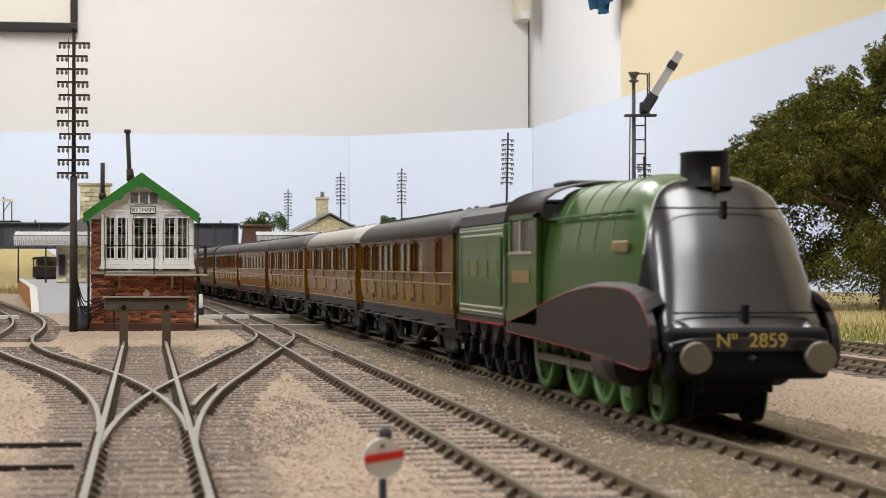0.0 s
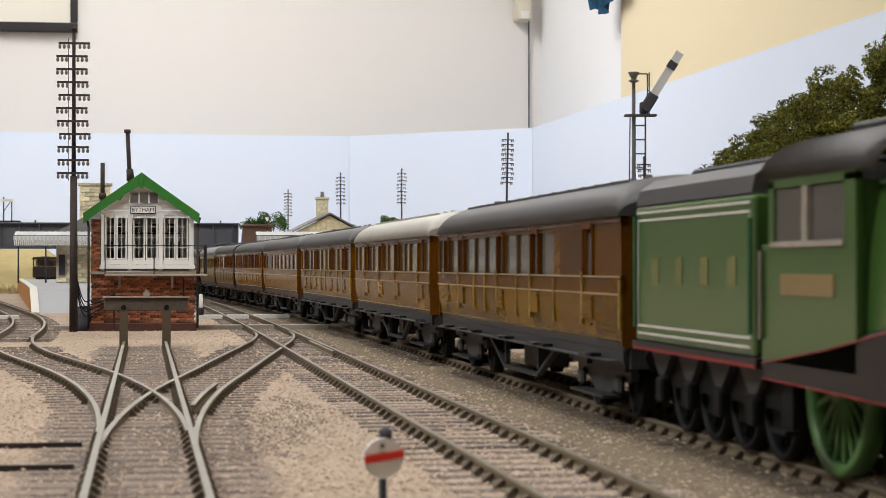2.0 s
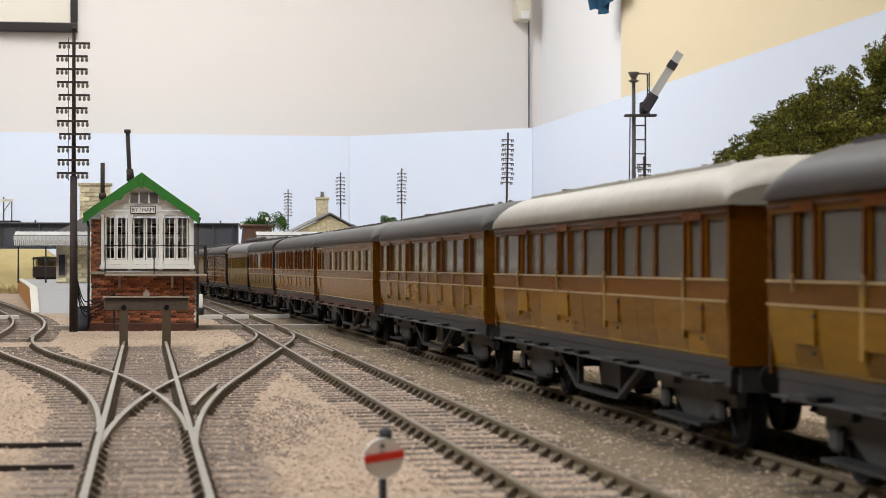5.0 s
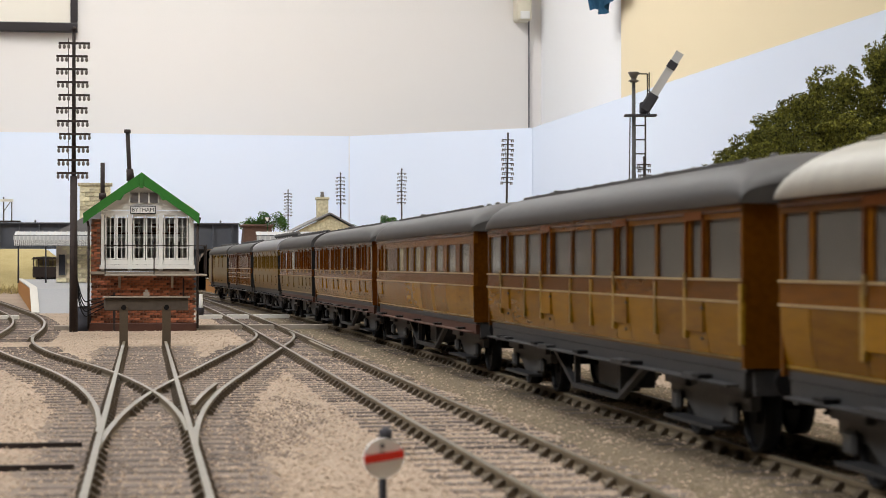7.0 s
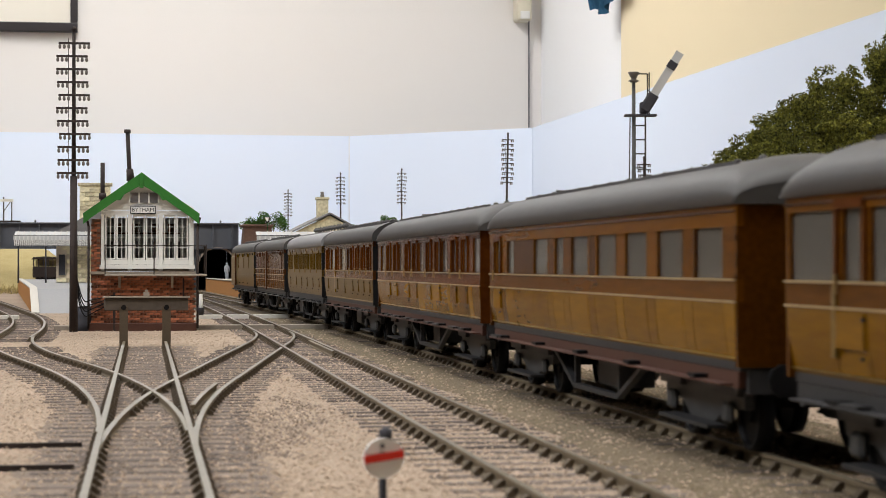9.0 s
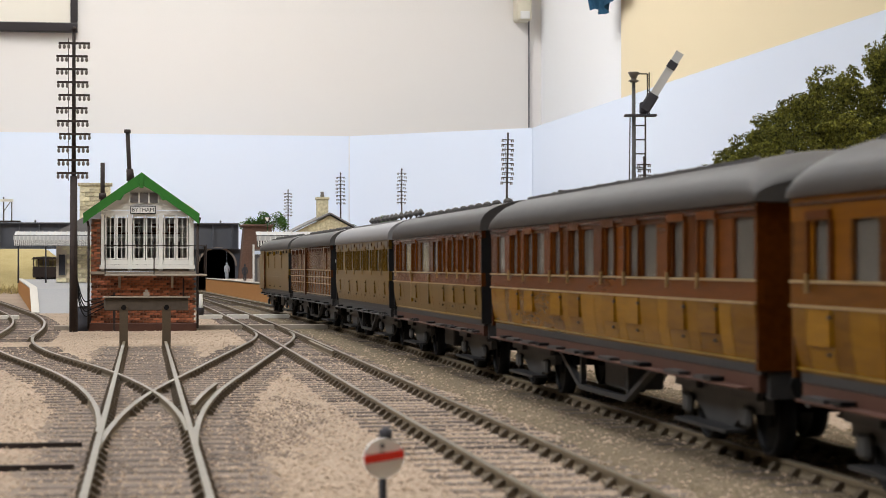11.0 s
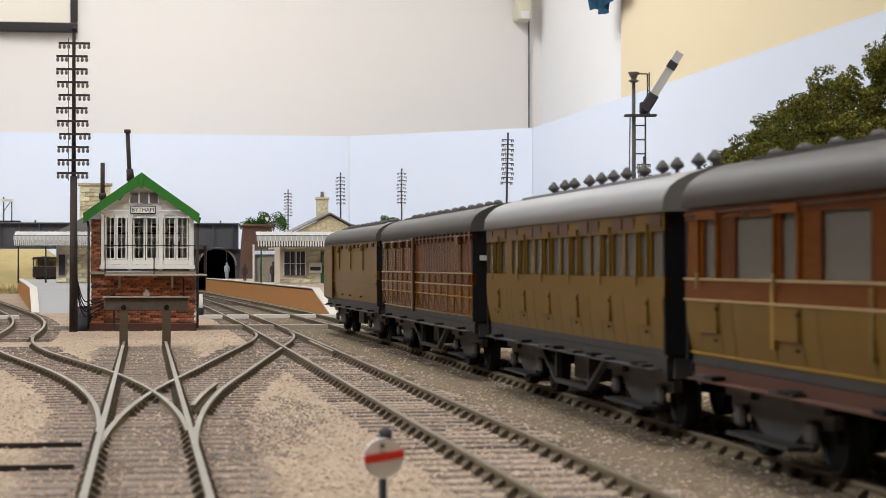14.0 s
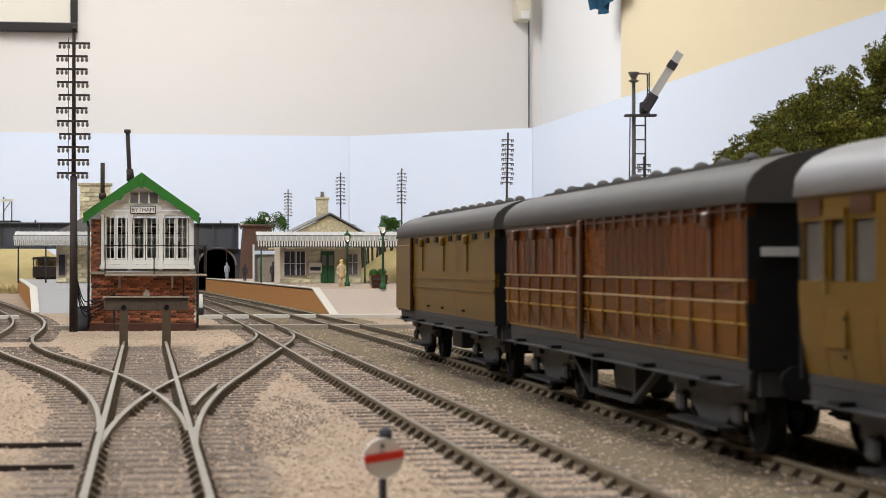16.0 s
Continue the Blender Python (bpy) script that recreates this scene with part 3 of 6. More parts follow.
def coach(label, y0, y1, pattern, roof, body=None, lower=None, solebar=None, domed=True, vents="shell", trusses=True, lines=True, posts=True, top_lights=False, gangway=True, bogies=True, ends=None):
    """A panelled coach; pattern runs from its front to its rear: W, w windows, D, d doors, S, L, p solid panels."""
    body, lower, solebar = body or M["teak"], lower or M["teak_gold_sheen"], solebar or M["under"]
    h = (y1 - y0) / 2
    c = thing("railway_coach", label, "coach", "coaches of the train")
    wz0, wz1 = 0.0283, 0.0378
    if top_lights:
        wz1 = 0.0365
    # ends, floor and inside
    for s in (-1, 1):
        bm = slab(bmesh.new(), [(-HW + 0.0004, ZB), (HW - 0.0004, ZB), (HW - 0.0002, ZE - 0.001), (HW * 0.72, ZE + 0.0042), (0, ZE + 0.0062), (-HW * 0.72, ZE + 0.0042), (-HW + 0.0002, ZE - 0.001)] if not domed else
                  [(-HW + 0.0004, ZB), (HW - 0.0004, ZB), (HW - 0.0002, ZE - 0.0004), (-HW + 0.0002, ZE - 0.0004)], 1, *sorted((s * (h - 0.0008), s * (h - 0.002))))
        part("end_panel", bm, ends or body, c)
        if gangway:
            part("gangway", bevelled(boxes((-0.0055, 0.0055, *sorted((s * (h - 0.0007), s * (h + 0.0052))), ZB + 0.001, 0.0405)), 0.0008, 1), M["black"], c, "black concertina gangway connection")
        part("buffer_beam", boxes((-0.0155, 0.0155, *sorted((s * (h - 0.001), s * (h - 0.0026))), 0.0104, ZB - 0.0002)), M["under"], c)
        for b in (-0.0115, 0.0115):
            bm = tube(bmesh.new(), (b, s * (h - 0.001), 0.0128), (b, s * (h + 0.0036), 0.0128), 0.0011)
            tube(bm, (b, s * (h + 0.0036), 0.0128), (b, s * (h + 0.0044), 0.0128), 0.0026)
            part("buffer", bm, M["black"], c)
    part("floor_pan", boxes((-HW + 0.0012, HW - 0.0012, -h + 0.0022, h - 0.0022, ZB - 0.0006, ZB + 0.0014)), M["under"], c)
    inner = boxes((-0.0012, 0.0012, -h + 0.003, h - 0.003, ZB + 0.0015, ZE - 0.001))
    k = int(h * 2 / 0.026)
    for i in range(1, k):
        y = -h + 2 * h * i / k
        box(inner, -HW + 0.0025, -0.0013, y - 0.0006, y + 0.0006, ZB + 0.0015, 0.036)
        box(inner, 0.0013, HW - 0.0025, y - 0.0006, y + 0.0006, ZB + 0.0015, 0.036)
        box(inner, -HW + 0.0035, -0.0013, y + 0.0008, y + 0.0048, ZB + 0.0015, 0.0285)
        box(inner, 0.0013, HW - 0.0035, y + 0.0008, y + 0.0048, ZB + 0.0015, 0.0285)
    part("interior", inner, M["interior"], c)
    total = sum(WIDTH[p] for p in pattern)
    run = 2 * h - 0.003
    for s in (-1, 1):
        sx = lambda a, b: sorted((s * (HW - a), s * (HW - b)))
        part("waist_panel", boxes((*sx(0.0002, 0.0014), -h + 0.0008, h - 0.0008, 0.0247, wz0)), body, c)
        part("cantrail", boxes((*sx(0.0002, 0.0014), -h + 0.0008, h - 0.0008, wz1, ZE)), body, c)
        y = -h + 0.0015
        for p in pattern:
            w = run * WIDTH[p] / total
            a, b = y, y + w
            y = b
            # lower panel with rounded tumblehome at the foot
            lp = slab(bmesh.new(), [(s * (HW - 0.0001 - 0.0013 * (i / 8) ** 2), 0.0247 + (ZB - 0.0247) * i / 8) for i in range(9)] + [(s * (HW - 0.0024), ZB), (s * (HW - 0.0014), 0.0247)], 1, a + 0.00012, b - 0.00012)
            for f in lp.faces:
                f.smooth = True
            for e in lp.edges:
                e.smooth = e.calc_face_angle(3.0) < 0.5
            part("lower_panel", lp, lower, c)
            if p in "WwDd":
                m = 0.0010 if p in "Ww" else w * 0.24
                part("window_pillar", boxes((*sx(0.0003, 0.0014), a, a + m, wz0, wz1)), body, c)
                part("window_pillar", boxes((*sx(0.0003, 0.0014), b - m, b, wz0, wz1)), body, c)
                part("window_pane", boxes((*sx(0.0008, 0.0011), a + m, b - m, wz0, wz1)), M["coachglass"], c)
            else:
                part("window_pillar", boxes((*sx(0.0003, 0.0014), a + 0.0001, b - 0.0001, wz0, wz1)), body, c)
            if top_lights and p in "Ww" and s < 0 and not lines:
                part("top_light", boxes((*sx(-0.0001, 0.0004), a + 0.0008, b - 0.0008, 0.0371, 0.0393)), M["teak_dark"], c)
            if p in "Dd":
                if s < 0:
                    dm = boxes((*sx(-0.00012, 0.0003), a + 0.0003, a + 0.0011, wz0, wz1), (*sx(-0.00012, 0.0003), b - 0.0011, b - 0.0003, wz0, wz1))
                    box(dm, *sx(-0.0003, 0.0003), a + 0.0006, b - 0.0006, wz1 + 0.0001, wz1 + 0.0014)
                    part("door_frame", dm, M["teak_red"] if p == "D" else body, c)
                    part("door_panel", boxes((*sx(-0.00008, 0.0006), a + 0.0007, b - 0.0007, 0.0195, 0.0243)), lower, c)
                    part("door_handle", bar((s * (HW + 0.0004), b - 0.0016, 0.0266), (s * (HW + 0.0004), b - 0.0016, 0.0292), 0.0003, None, 6), M["brass"], c)
                    part("hinge", boxes((*sx(-0.0003, 0.0), a + 0.0002, a + 0.0012, 0.0182, 0.0187), (*sx(-0.0003, 0.0), a + 0.0002, a + 0.0012, 0.0232, 0.0237)), M["black"], c)
                    part("footboard_bracket", boxes((*sx(-0.0009, 0.003), a + 0.001, b - 0.001, 0.0119, 0.0125)), M["under"], c)
            elif posts and s < 0 and p in "WS":
                part("panel_strip", boxes((*sx(-0.00008, 0.0006), a - 0.0007, a + 0.0007, 0.0182, 0.0276)), M["ochre"], c)
        if lines:
            for z, q in ((0.0280, 0.0), (0.0246, 0.0), (0.0158, 0.0010)):
                part("beading", boxes((*sx(q - 0.00018, q + 0.0002), -h + 0.001, h - 0.001, z, z + 0.0003)), M["bead"] if q == 0 else M["ochre"], c)
            part("cantrail_strip", boxes((*sx(-0.00015, 0.0003), -h + 0.001, h - 0.001, ZE - 0.0014, ZE - 0.0011)), M["teak_dark"], c)
        # long-step brackets along the solebar
        for i in range(5):
            y = -h + 2 * h * (i + 0.5) / 5
            part("step_bracket", boxes((*sx(-0.0011, 0.0012), y - 0.0022, y + 0.0022, 0.0121, 0.0127)), M["black"], c)
        part("solebar", boxes((*sorted((s * (HW - 0.0012), s * (HW - 0.0028))), -h + 0.003, h - 0.003, 0.0112, ZB - 0.0007)), solebar, c)
        part("footboard", boxes((*sorted((s * (HW + 0.0010), s * (HW - 0.0012))), -h + 0.006, h - 0.006, 0.0116, 0.0119)), solebar, c)
        if trusses:
            t = h * 0.36
            bm = bmesh.new()
            for q0, q1 in (((-t, 0.0112), (-t * 0.5, 0.0042)), ((-t * 0.5, 0.0042), (t * 0.5, 0.0042)), ((t * 0.5, 0.0042), (t, 0.0112))):
                dy, dz = q1[0] - q0[0], q1[1] - q0[1]
                ln = math.hypot(dy, dz)
                ny, nz = -dz / ln * 0.0005, dy / ln * 0.0005
                slab(bm, [(q0[0] - ny, q0[1] - nz), (q1[0] - ny, q1[1] - nz), (q1[0] + ny, q1[1] + nz), (q0[0] + ny, q0[1] + nz)], 0, *sorted((s * (HW - 0.003), s * (HW - 0.0044))))
            part("truss", bm, M["under"], c)
            for q in (-t * 0.5, t * 0.5):
                part("queen_post", boxes((*sorted((s * (HW - 0.0046), s * (HW - 0.0034))), q - 0.0007, q + 0.0007, 0.0044, 0.0112)), M["under"], c)
    part("battery_box", bevelled(boxes((-0.012, -0.004, -0.010, 0.008, 0.0052, 0.0112)), 0.0004, 1), M["under"], c)
    part("brake_cylinder", bar((-0.004, h * 0.18, 0.008), (0.004, h * 0.18, 0.008), 0.003, None, 12), M["steel"], c, "bare steel vacuum cylinder")
    part("gas_tank", bar((0.008, -0.016, 0.0082), (0.008, 0.016, 0.0082), 0.0029, None, 12), M["under"], c)
    part("roof", roof_mesh(h, domed), roof, c)
    # roof ventilators
    rr = random.Random(int(y0 * 1000))
    nv = int(h * 2 / (0.0150 if vents == "torpedo" else 0.0165))
    vm, vs = bmesh.new(), 0.6 if domed else 1.0
    if vents == "torpedo":
        lathe(vm, [(0.0004, 0), (0.0004, 0.0017), (0.0015, 0.0025), (0.0015, 0.0029), (0.0003, 0.0044)], 8)
    else:
        lathe(vm, [(0.0013 * vs, 0), (0.0015 * vs, 0.0007 * vs), (0.0011 * vs, 0.0014 * vs), (0.0003, 0.0017 * vs)], 9)
    vme = mesh_of("roof_ventilator", vm, roof if vents != "torpedo" else M["roof_grey"])
    for i in range(nv):
        y = -h + 0.018 + (2 * h - 0.036) * i / max(1, nv - 1) + rr.uniform(-0.002, 0.002)
        x = -0.0072
        piece("roof_ventilator", vme, c, pose(x if vents != "torpedo" else -0.003, y, 0.0476))
        if vents != "torpedo" and i % 3 == 0:
            piece("roof_ventilator", vme, c, pose(-x, y + 0.004, 0.0477))
    for s in (-1, 1):
        part("rainstrip", boxes((*sorted((s * 0.0112, s * 0.0116)), -h + 0.02, h - 0.02, ZT - 0.0018, ZT - 0.0012)), roof, c)
    part("roof_handrail", bar((-0.002, h - 0.012, ZT + 0.0008), (0.002, h - 0.012, ZT + 0.0008), 0.0003, None, 6), M["roof_grey"], c)
    if bogies:
        for b in (-h + 0.036, h - 0.036):
            bogie(c, b)
    else:
        for w in (-h * 0.55, h * 0.55):
            for s in (-1, 1):
                piece("wheel", COACH_WHEEL, c, pose(s * 0.0087, w, 0.0062))
                part("axle_guard", slab(bmesh.new(), [(w - 0.008, 0.0112), (w - 0.002, 0.0035), (w + 0.002, 0.0035), (w + 0.008, 0.0112)], 0, *sorted((s * 0.0112, s * 0.0128))), M["under"], c)
                part("spring", boxes((*sorted((s * 0.0129, s * 0.0145)), w - 0.009, w + 0.009, 0.0082, 0.0102)), M["under"], c)
    return c, (y0 + y1) / 2, h * 0.7


# ---- locomotive ----
LF, LB = 0.3435, 0.4915
LH = (LB - LF) / 2
loco = thing("steam_locomotive", "streamlined apple green and black steam locomotive", "locomotive")


def top_at(u):
    """Height of the casing's ridge, u metres behind the buffer beam."""
    pts = [(0.0, 0.0172), (0.003, 0.0195), (0.008, 0.0270), (0.013, 0.0345), (0.018, 0.0408), (0.024, 0.0458), (0.031, 0.0480), (0.042, 0.0486), (0.108, 0.0488)]
    return float(np.interp(u, [p[0] for p in pts], [p[1] for p in pts]))


NZ = 36


def skin(u, i):
    """A point of the streamlined skin, u metres behind the front, i steps round from side to side."""
    a = math.pi * i / NZ
    wide = 0.0163 * min(1.0, 0.91 + 0.09 * math.sqrt(min(1, u / 0.018)))
    x = -math.copysign(abs(math.cos(a)) ** 0.50, math.cos(a)) * wide
    z = 0.0150 + (top_at(u) - 0.0150) * (0.0 if i in (0, NZ) else math.sin(a) ** 0.60)
    return Vector((x, u - LH, z))


def edge_at(i):
    """How far back the black of the nose reaches: far at the ridge, less at the sides."""
    k = math.sin(math.pi * i / NZ)
    return 0.0165 + 0.0110 * k ** 3 + 0.006 * (1 - k) ** 3


def casing(part_of):
    bm = bmesh.new()
    n = 22 if part_of == "black" else 14
    grid = []
    for j in range(n + 1):
        row = []
        for i in range(NZ + 1):
            e = edge_at(i)
            u = e * j / n if part_of == "black" else e + (0.108 - e) * (j / n) ** 1.3
            row.append(bm.verts.new(skin(u, i)))
        grid.append(row)
    for j in range(n):
        for i in range(NZ):
            bm.faces.new((grid[j][i], grid[j][i + 1], grid[j + 1][i + 1], grid[j + 1][i])).smooth = True
    if part_of == "black":
        bm.faces.new(grid[0])
    bmesh.ops.recalc_face_normals(bm, faces=list(bm.faces))
    return bm


def ball(c, r, seg=20):
    bm = bmesh.new()
    bmesh.ops.create_uvsphere(bm, u_segments=seg, v_segments=seg // 2, radius=1.0)
    for v in bm.verts:
        v.co = Vector((c[0] + v.co.x * r[0], c[1] + v.co.y * r[1], c[2] + v.co.z * r[2]))
    for f in bm.faces:
        f.smooth = True
    return bm


bm = bmesh.new()
for i in range(6, NZ - 6):
    tube(bm, skin(edge_at(i), i) * 1.002, skin(edge_at(i + 1), i + 1) * 1.002, 0.00022, None, 5)
part("nose_lining", bm, M["coping"], loco, "thin pale lining between black and green")
part("nose_casing", casing("black"), M["glossblack"], loco, "glossy black sloping nose casing")
part("boiler_casing", casing("green"), M["green"], loco, "apple green boiler casing")
for u in (0.043, 0.058, 0.074, 0.092):
    bm = bmesh.new()
    for i in range(4, NZ - 4):
        tube(bm, skin(u, i), skin(u, i + 1), 0.00022, None, 5)
    part("boiler_band", bm, M["bandline"], loco, "thin lined boiler band")
Y = lambda u: u - LH
# skirt over the wheels on both sides, edged with a red line
arc = [(0.0030, 0.0150), (0.0034, 0.0172), (0.0046, 0.0196), (0.0068, 0.0218), (0.010, 0.0236), (0.0145, 0.0250), (0.020, 0.0258), (0.030, 0.0263), (0.052, 0.0262), (0.075, 0.0246), (0.098, 0.0222), (0.120, 0.0192), (0.147, 0.0162)]
low = [(0.147, 0.0140), (0.10, 0.0134), (0.060, 0.0128), (0.030, 0.0119), (0.012, 0.0114), (0.006, 0.0118), (0.0036, 0.0132)]
for s in (-1, 1):
    part("skirt", slab(bmesh.new(), [(Y(u), z) for u, z in arc + low], 0, *sorted((s * 0.0164, s * 0.0178))), M["valance"], loco, "dark grey wheel skirt")
    bm = bmesh.new()
    for (ua, za), (ub, zb) in list(zip(arc[2:], arc[3:])) + list(zip(low, low[1:])):
        tube(bm, (s * 0.01785, Y(ua), za - 0.0002), (s * 0.01785, Y(ub), zb - 0.0002), 0.00013, None, 5)
    part("skirt_lining", bm, M["maroon"], loco, "thin red lining")
    # shelf that joins the skirt to the casing, swept to the front
    bm = bmesh.new()
    for (ua, za), (ub, zb) in zip(arc[3:], arc[4:]):
        f = [bm.verts.new(p) for p in ((s * 0.0178, Y(ua), za), (s * 0.0178, Y(ub), zb), (s * 0.0145, Y(ub), zb + 0.0018), (s * 0.0145, Y(ua), za + 0.0018))]
        bm.faces.new(f).smooth = True
    bmesh.ops.solidify(bm, geom=list(bm.faces), thickness=0.0003)
    part("running_plate", bm, M["valance"], loco)
    # boiler handrail on its knobs
    bm = bmesh.new()
    for ua, ub in zip((0.028, 0.038, 0.05, 0.066, 0.082), (0.038, 0.05, 0.066, 0.082, 0.104)):
        tube(bm, (s * 0.0158, Y(ua), 0.0410), (s * 0.0158, Y(ub), 0.0410), 0.00035, None, 6)
        tube(bm, (s * 0.0146, Y(ua), 0.0410), (s * 0.0160, Y(ua), 0.0410), 0.0005, None, 6)
    part("handrail", bm, M["darkgreen"], loco)
    part("nameplate", bevelled(boxes((*sorted((s * 0.0160, s * 0.01665)), Y(0.026), Y(0.0385), 0.0330, 0.0352)), 0.0003, 1), M["brass"], loco, "brass nameplate")
    part("steps", boxes((*sorted((s * 0.0150, s * 0.0172)), Y(0.138), Y(0.145), 0.0060, 0.0066), (*sorted((s * 0.0150, s * 0.0158)), Y(0.139), Y(0.144), 0.0066, 0.0138)), M["black"], loco)
    # the round shoulder beside the nose
    part("buffer_cowl", ball((s * 0.0122, Y(0.0165), 0.0172), (0.0054, 0.0160, 0.0050)), M["glossblack"], loco, "rounded fairing behind the buffer")
    bm = tube(bmesh.new(), (s * 0.0115, Y(0.001), 0.0140), (s * 0.0115, Y(-0.0042), 0.0140), 0.0017, None, 12)
    tube(bm, (s * 0.0115, Y(-0.0042), 0.0140), (s * 0.0115, Y(-0.0052), 0.0140), 0.0029, 0.0027, 20)
    part("buffer", bm, M["buffer"], loco, "steel buffer with round head")
# front apron, coupling, number
part("front_apron", bevelled(boxes((-0.0150, 0.0150, Y(0.0004), Y(0.008), 0.0098, 0.0192)), 0.0014, 3), M["black"], loco)
for x in (-0.0062, 0.0062):
    part("guard_iron", slab(bmesh.new(), [(Y(0.011), 0.0098), (Y(0.013), 0.0098), (Y(0.0165), 0.0016), (Y(0.0150), 0.0016)], 0, x - 0.0007, x + 0.0007), M["black"], loco)
lettering("number", "Nº  2859", 0.0036, M["gold"], loco, pose(0, Y(-0.0003), 0.0168, 90, 0, 0))
part("coupling_hook", bar((0, Y(0.0006), 0.0138), (0, Y(-0.003), 0.0132), 0.0007, None, 8), M["black"], loco)
part("bogie_stretcher", boxes((-0.0068, 0.0068, Y(0.017), Y(0.0195), 0.0025, 0.0100)), M["black"], loco)
for z, u in ((0.0412, 0.0175), (0.0218, 0.004)):
    part("nose_joint", bar((-0.0135, Y(u - 0.0002), z), (0.0135, Y(u - 0.0002), z), 0.00018, None, 5), M["black"], loco)
part("lamp_iron", boxes((-0.0005, 0.0005, Y(0.0165), Y(0.018), 0.0395, 0.0425)), M["black"], loco)
part("lamp_iron", boxes((-0.0005, 0.0005, Y(0.003), Y(0.0045), 0.0195, 0.0232)), M["black"], loco)
part("whistle", bar((0, Y(0.0225), 0.0448), (0, Y(0.0225), 0.0492), 0.0007, 0.0008, 8), M["brass"], loco, "brass chime whistle")
# chimney: long oval
bm = bmesh.new()
rings = []
for zz, k in ((0.0455, 1.25), (0.0472, 1.03), (0.0518, 1.0), (0.0524, 1.05), (0.0522, 0.8), (0.0490, 0.75)):
    rings.append([bm.verts.new((0.0042 * k * math.copysign(abs(math.cos(a)) ** 0.7, math.cos(a)), Y(0.030) + 0.0062 * k * math.copysign(abs(math.sin(a)) ** 0.7, math.sin(a)), zz)) for a in (2 * math.pi * i / 24 for i in range(24))])
for a, b in zip(rings, rings[1:]):
    for i in range(24):
        bm.faces.new((a[i], a[(i + 1) % 24], b[(i + 1) % 24], b[i])).smooth = True
bm.faces.new(rings[-1])
part("chimney", bm, M["black"], loco)
# cab with side windows and a rounded roof
for s in (-1, 1):
    sx = lambda a, b: sorted((s * a, s * b))
    bm = boxes((*sx(0.0168, 0.0178), Y(0.108), Y(0.147), 0.0164, 0.0335), (*sx(0.0168, 0.0178), Y(0.108), Y(0.1125), 0.0335, 0.0425),
               (*sx(0.0168, 0.0178), Y(0.1415), Y(0.144), 0.0335, 0.0425), (*sx(0.0168, 0.0178), Y(0.108), Y(0.144), 0.0415, 0.0435))
    part("cab_side", bm, M["green"], loco)
    for a, b in ((0.1125, 0.1265), (0.1275, 0.1415)):
        part("cab_window", boxes((*sx(0.0171, 0.0174), Y(a), Y(b), 0.0337, 0.0413)), M["coachglass"], loco)
    part("window_frame", boxes((*sx(0.0166, 0.0182), Y(0.1260), Y(0.1280), 0.0336, 0.0414), (*sx(0.0178, 0.0182), Y(0.112), Y(0.142), 0.0330, 0.0338)), M["timber"], loco, "dull cream window frame")
    part("works_plate", boxes((*sx(0.0178, 0.0180), Y(0.116), Y(0.138), 0.0262, 0.0292)), M["brass"], loco, "tan number panel on the cab")
    part("cab_handrail", bar((s * 0.0182, Y(0.1464), 0.0195), (s * 0.0182, Y(0.1464), 0.0325), 0.0004, None, 6), M["steel"], loco)
part("cab_front", boxes((-0.0166, 0.0166, Y(0.1082), Y(0.1092), 0.016, 0.0415)), M["green"], loco)
part("cab_floor", boxes((-0.0160, 0.0160, Y(0.1094), Y(0.1470), 0.0150, 0.0172)), M["black"], loco)
part("backhead", boxes((-0.0100, 0.0100, Y(0.1094), Y(0.1180), 0.0174, 0.0360)), M["black"], loco)
bm = bmesh.new()
rings = []
for u in (0.100, 0.106, 0.1475):
    lift = -0.0006 if u < 0.105 else 0
    rings.append([bm.verts.new((-math.cos(math.pi * i / 16) * 0.0180, Y(u), 0.0428 + lift + 0.0074 * math.sin(math.pi * i / 16) ** 0.8)) for i in range(17)])
for a, b in zip(rings, rings[1:]):
    for i in range(16):
        bm.faces.new((a[i], a[i + 1], b[i + 1], b[i])).smooth = True
bmesh.ops.solidify(bm, geom=list(bm.faces), thickness=0.0006)
part("cab_roof", bm, M["roof_grey"], loco, "dusty grey cab roof")
part("roof_hatch", bevelled(boxes((-0.0080, 0.0080, Y(0.118), Y(0.136), 0.0497, 0.0507)), 0.0003, 1), M["roof_grey"], loco)
# frames, cylinders, wheels
part("main_frame", boxes((-0.0066, 0.0066, Y(0.008), Y(0.146), 0.0070, 0.0148)), M["black"], loco)
for s in (-1, 1):
    part("cylinder", bar((s * 0.0142, Y(0.030), 0.0108), (s * 0.0142, Y(0.050), 0.0108), 0.0040, None, 14), M["valance"], loco)
    part("bogie_frame", boxes((*sorted((s * 0.0058, s * 0.0068)), Y(0.020), Y(0.060), 0.0035, 0.0085)), M["black"], loco)
    part("slide_bar", boxes((*sorted((s * 0.0135, s * 0.0145)), Y(0.051), Y(0.070), 0.0128, 0.0136)), M["steel"], loco)
TURNING = []
for u in (0.073, 0.100, 0.137):
    for s in (-1, 1):
        TURNING.append((piece("driving_wheel", LOCO_WHEEL, loco, pose(s * 0.0087, Y(u), 0.0133)), s * 0.0087, Y(u), 0.0133, 0.1))
for u in (0.028, 0.052):
    for s in (-1, 1):
        TURNING.append((piece("bogie_wheel", LEAD_WHEEL, loco, pose(s * 0.0087, Y(u), 0.0063)), s * 0.0087, Y(u), 0.0063, 0.0667))
RODS = []
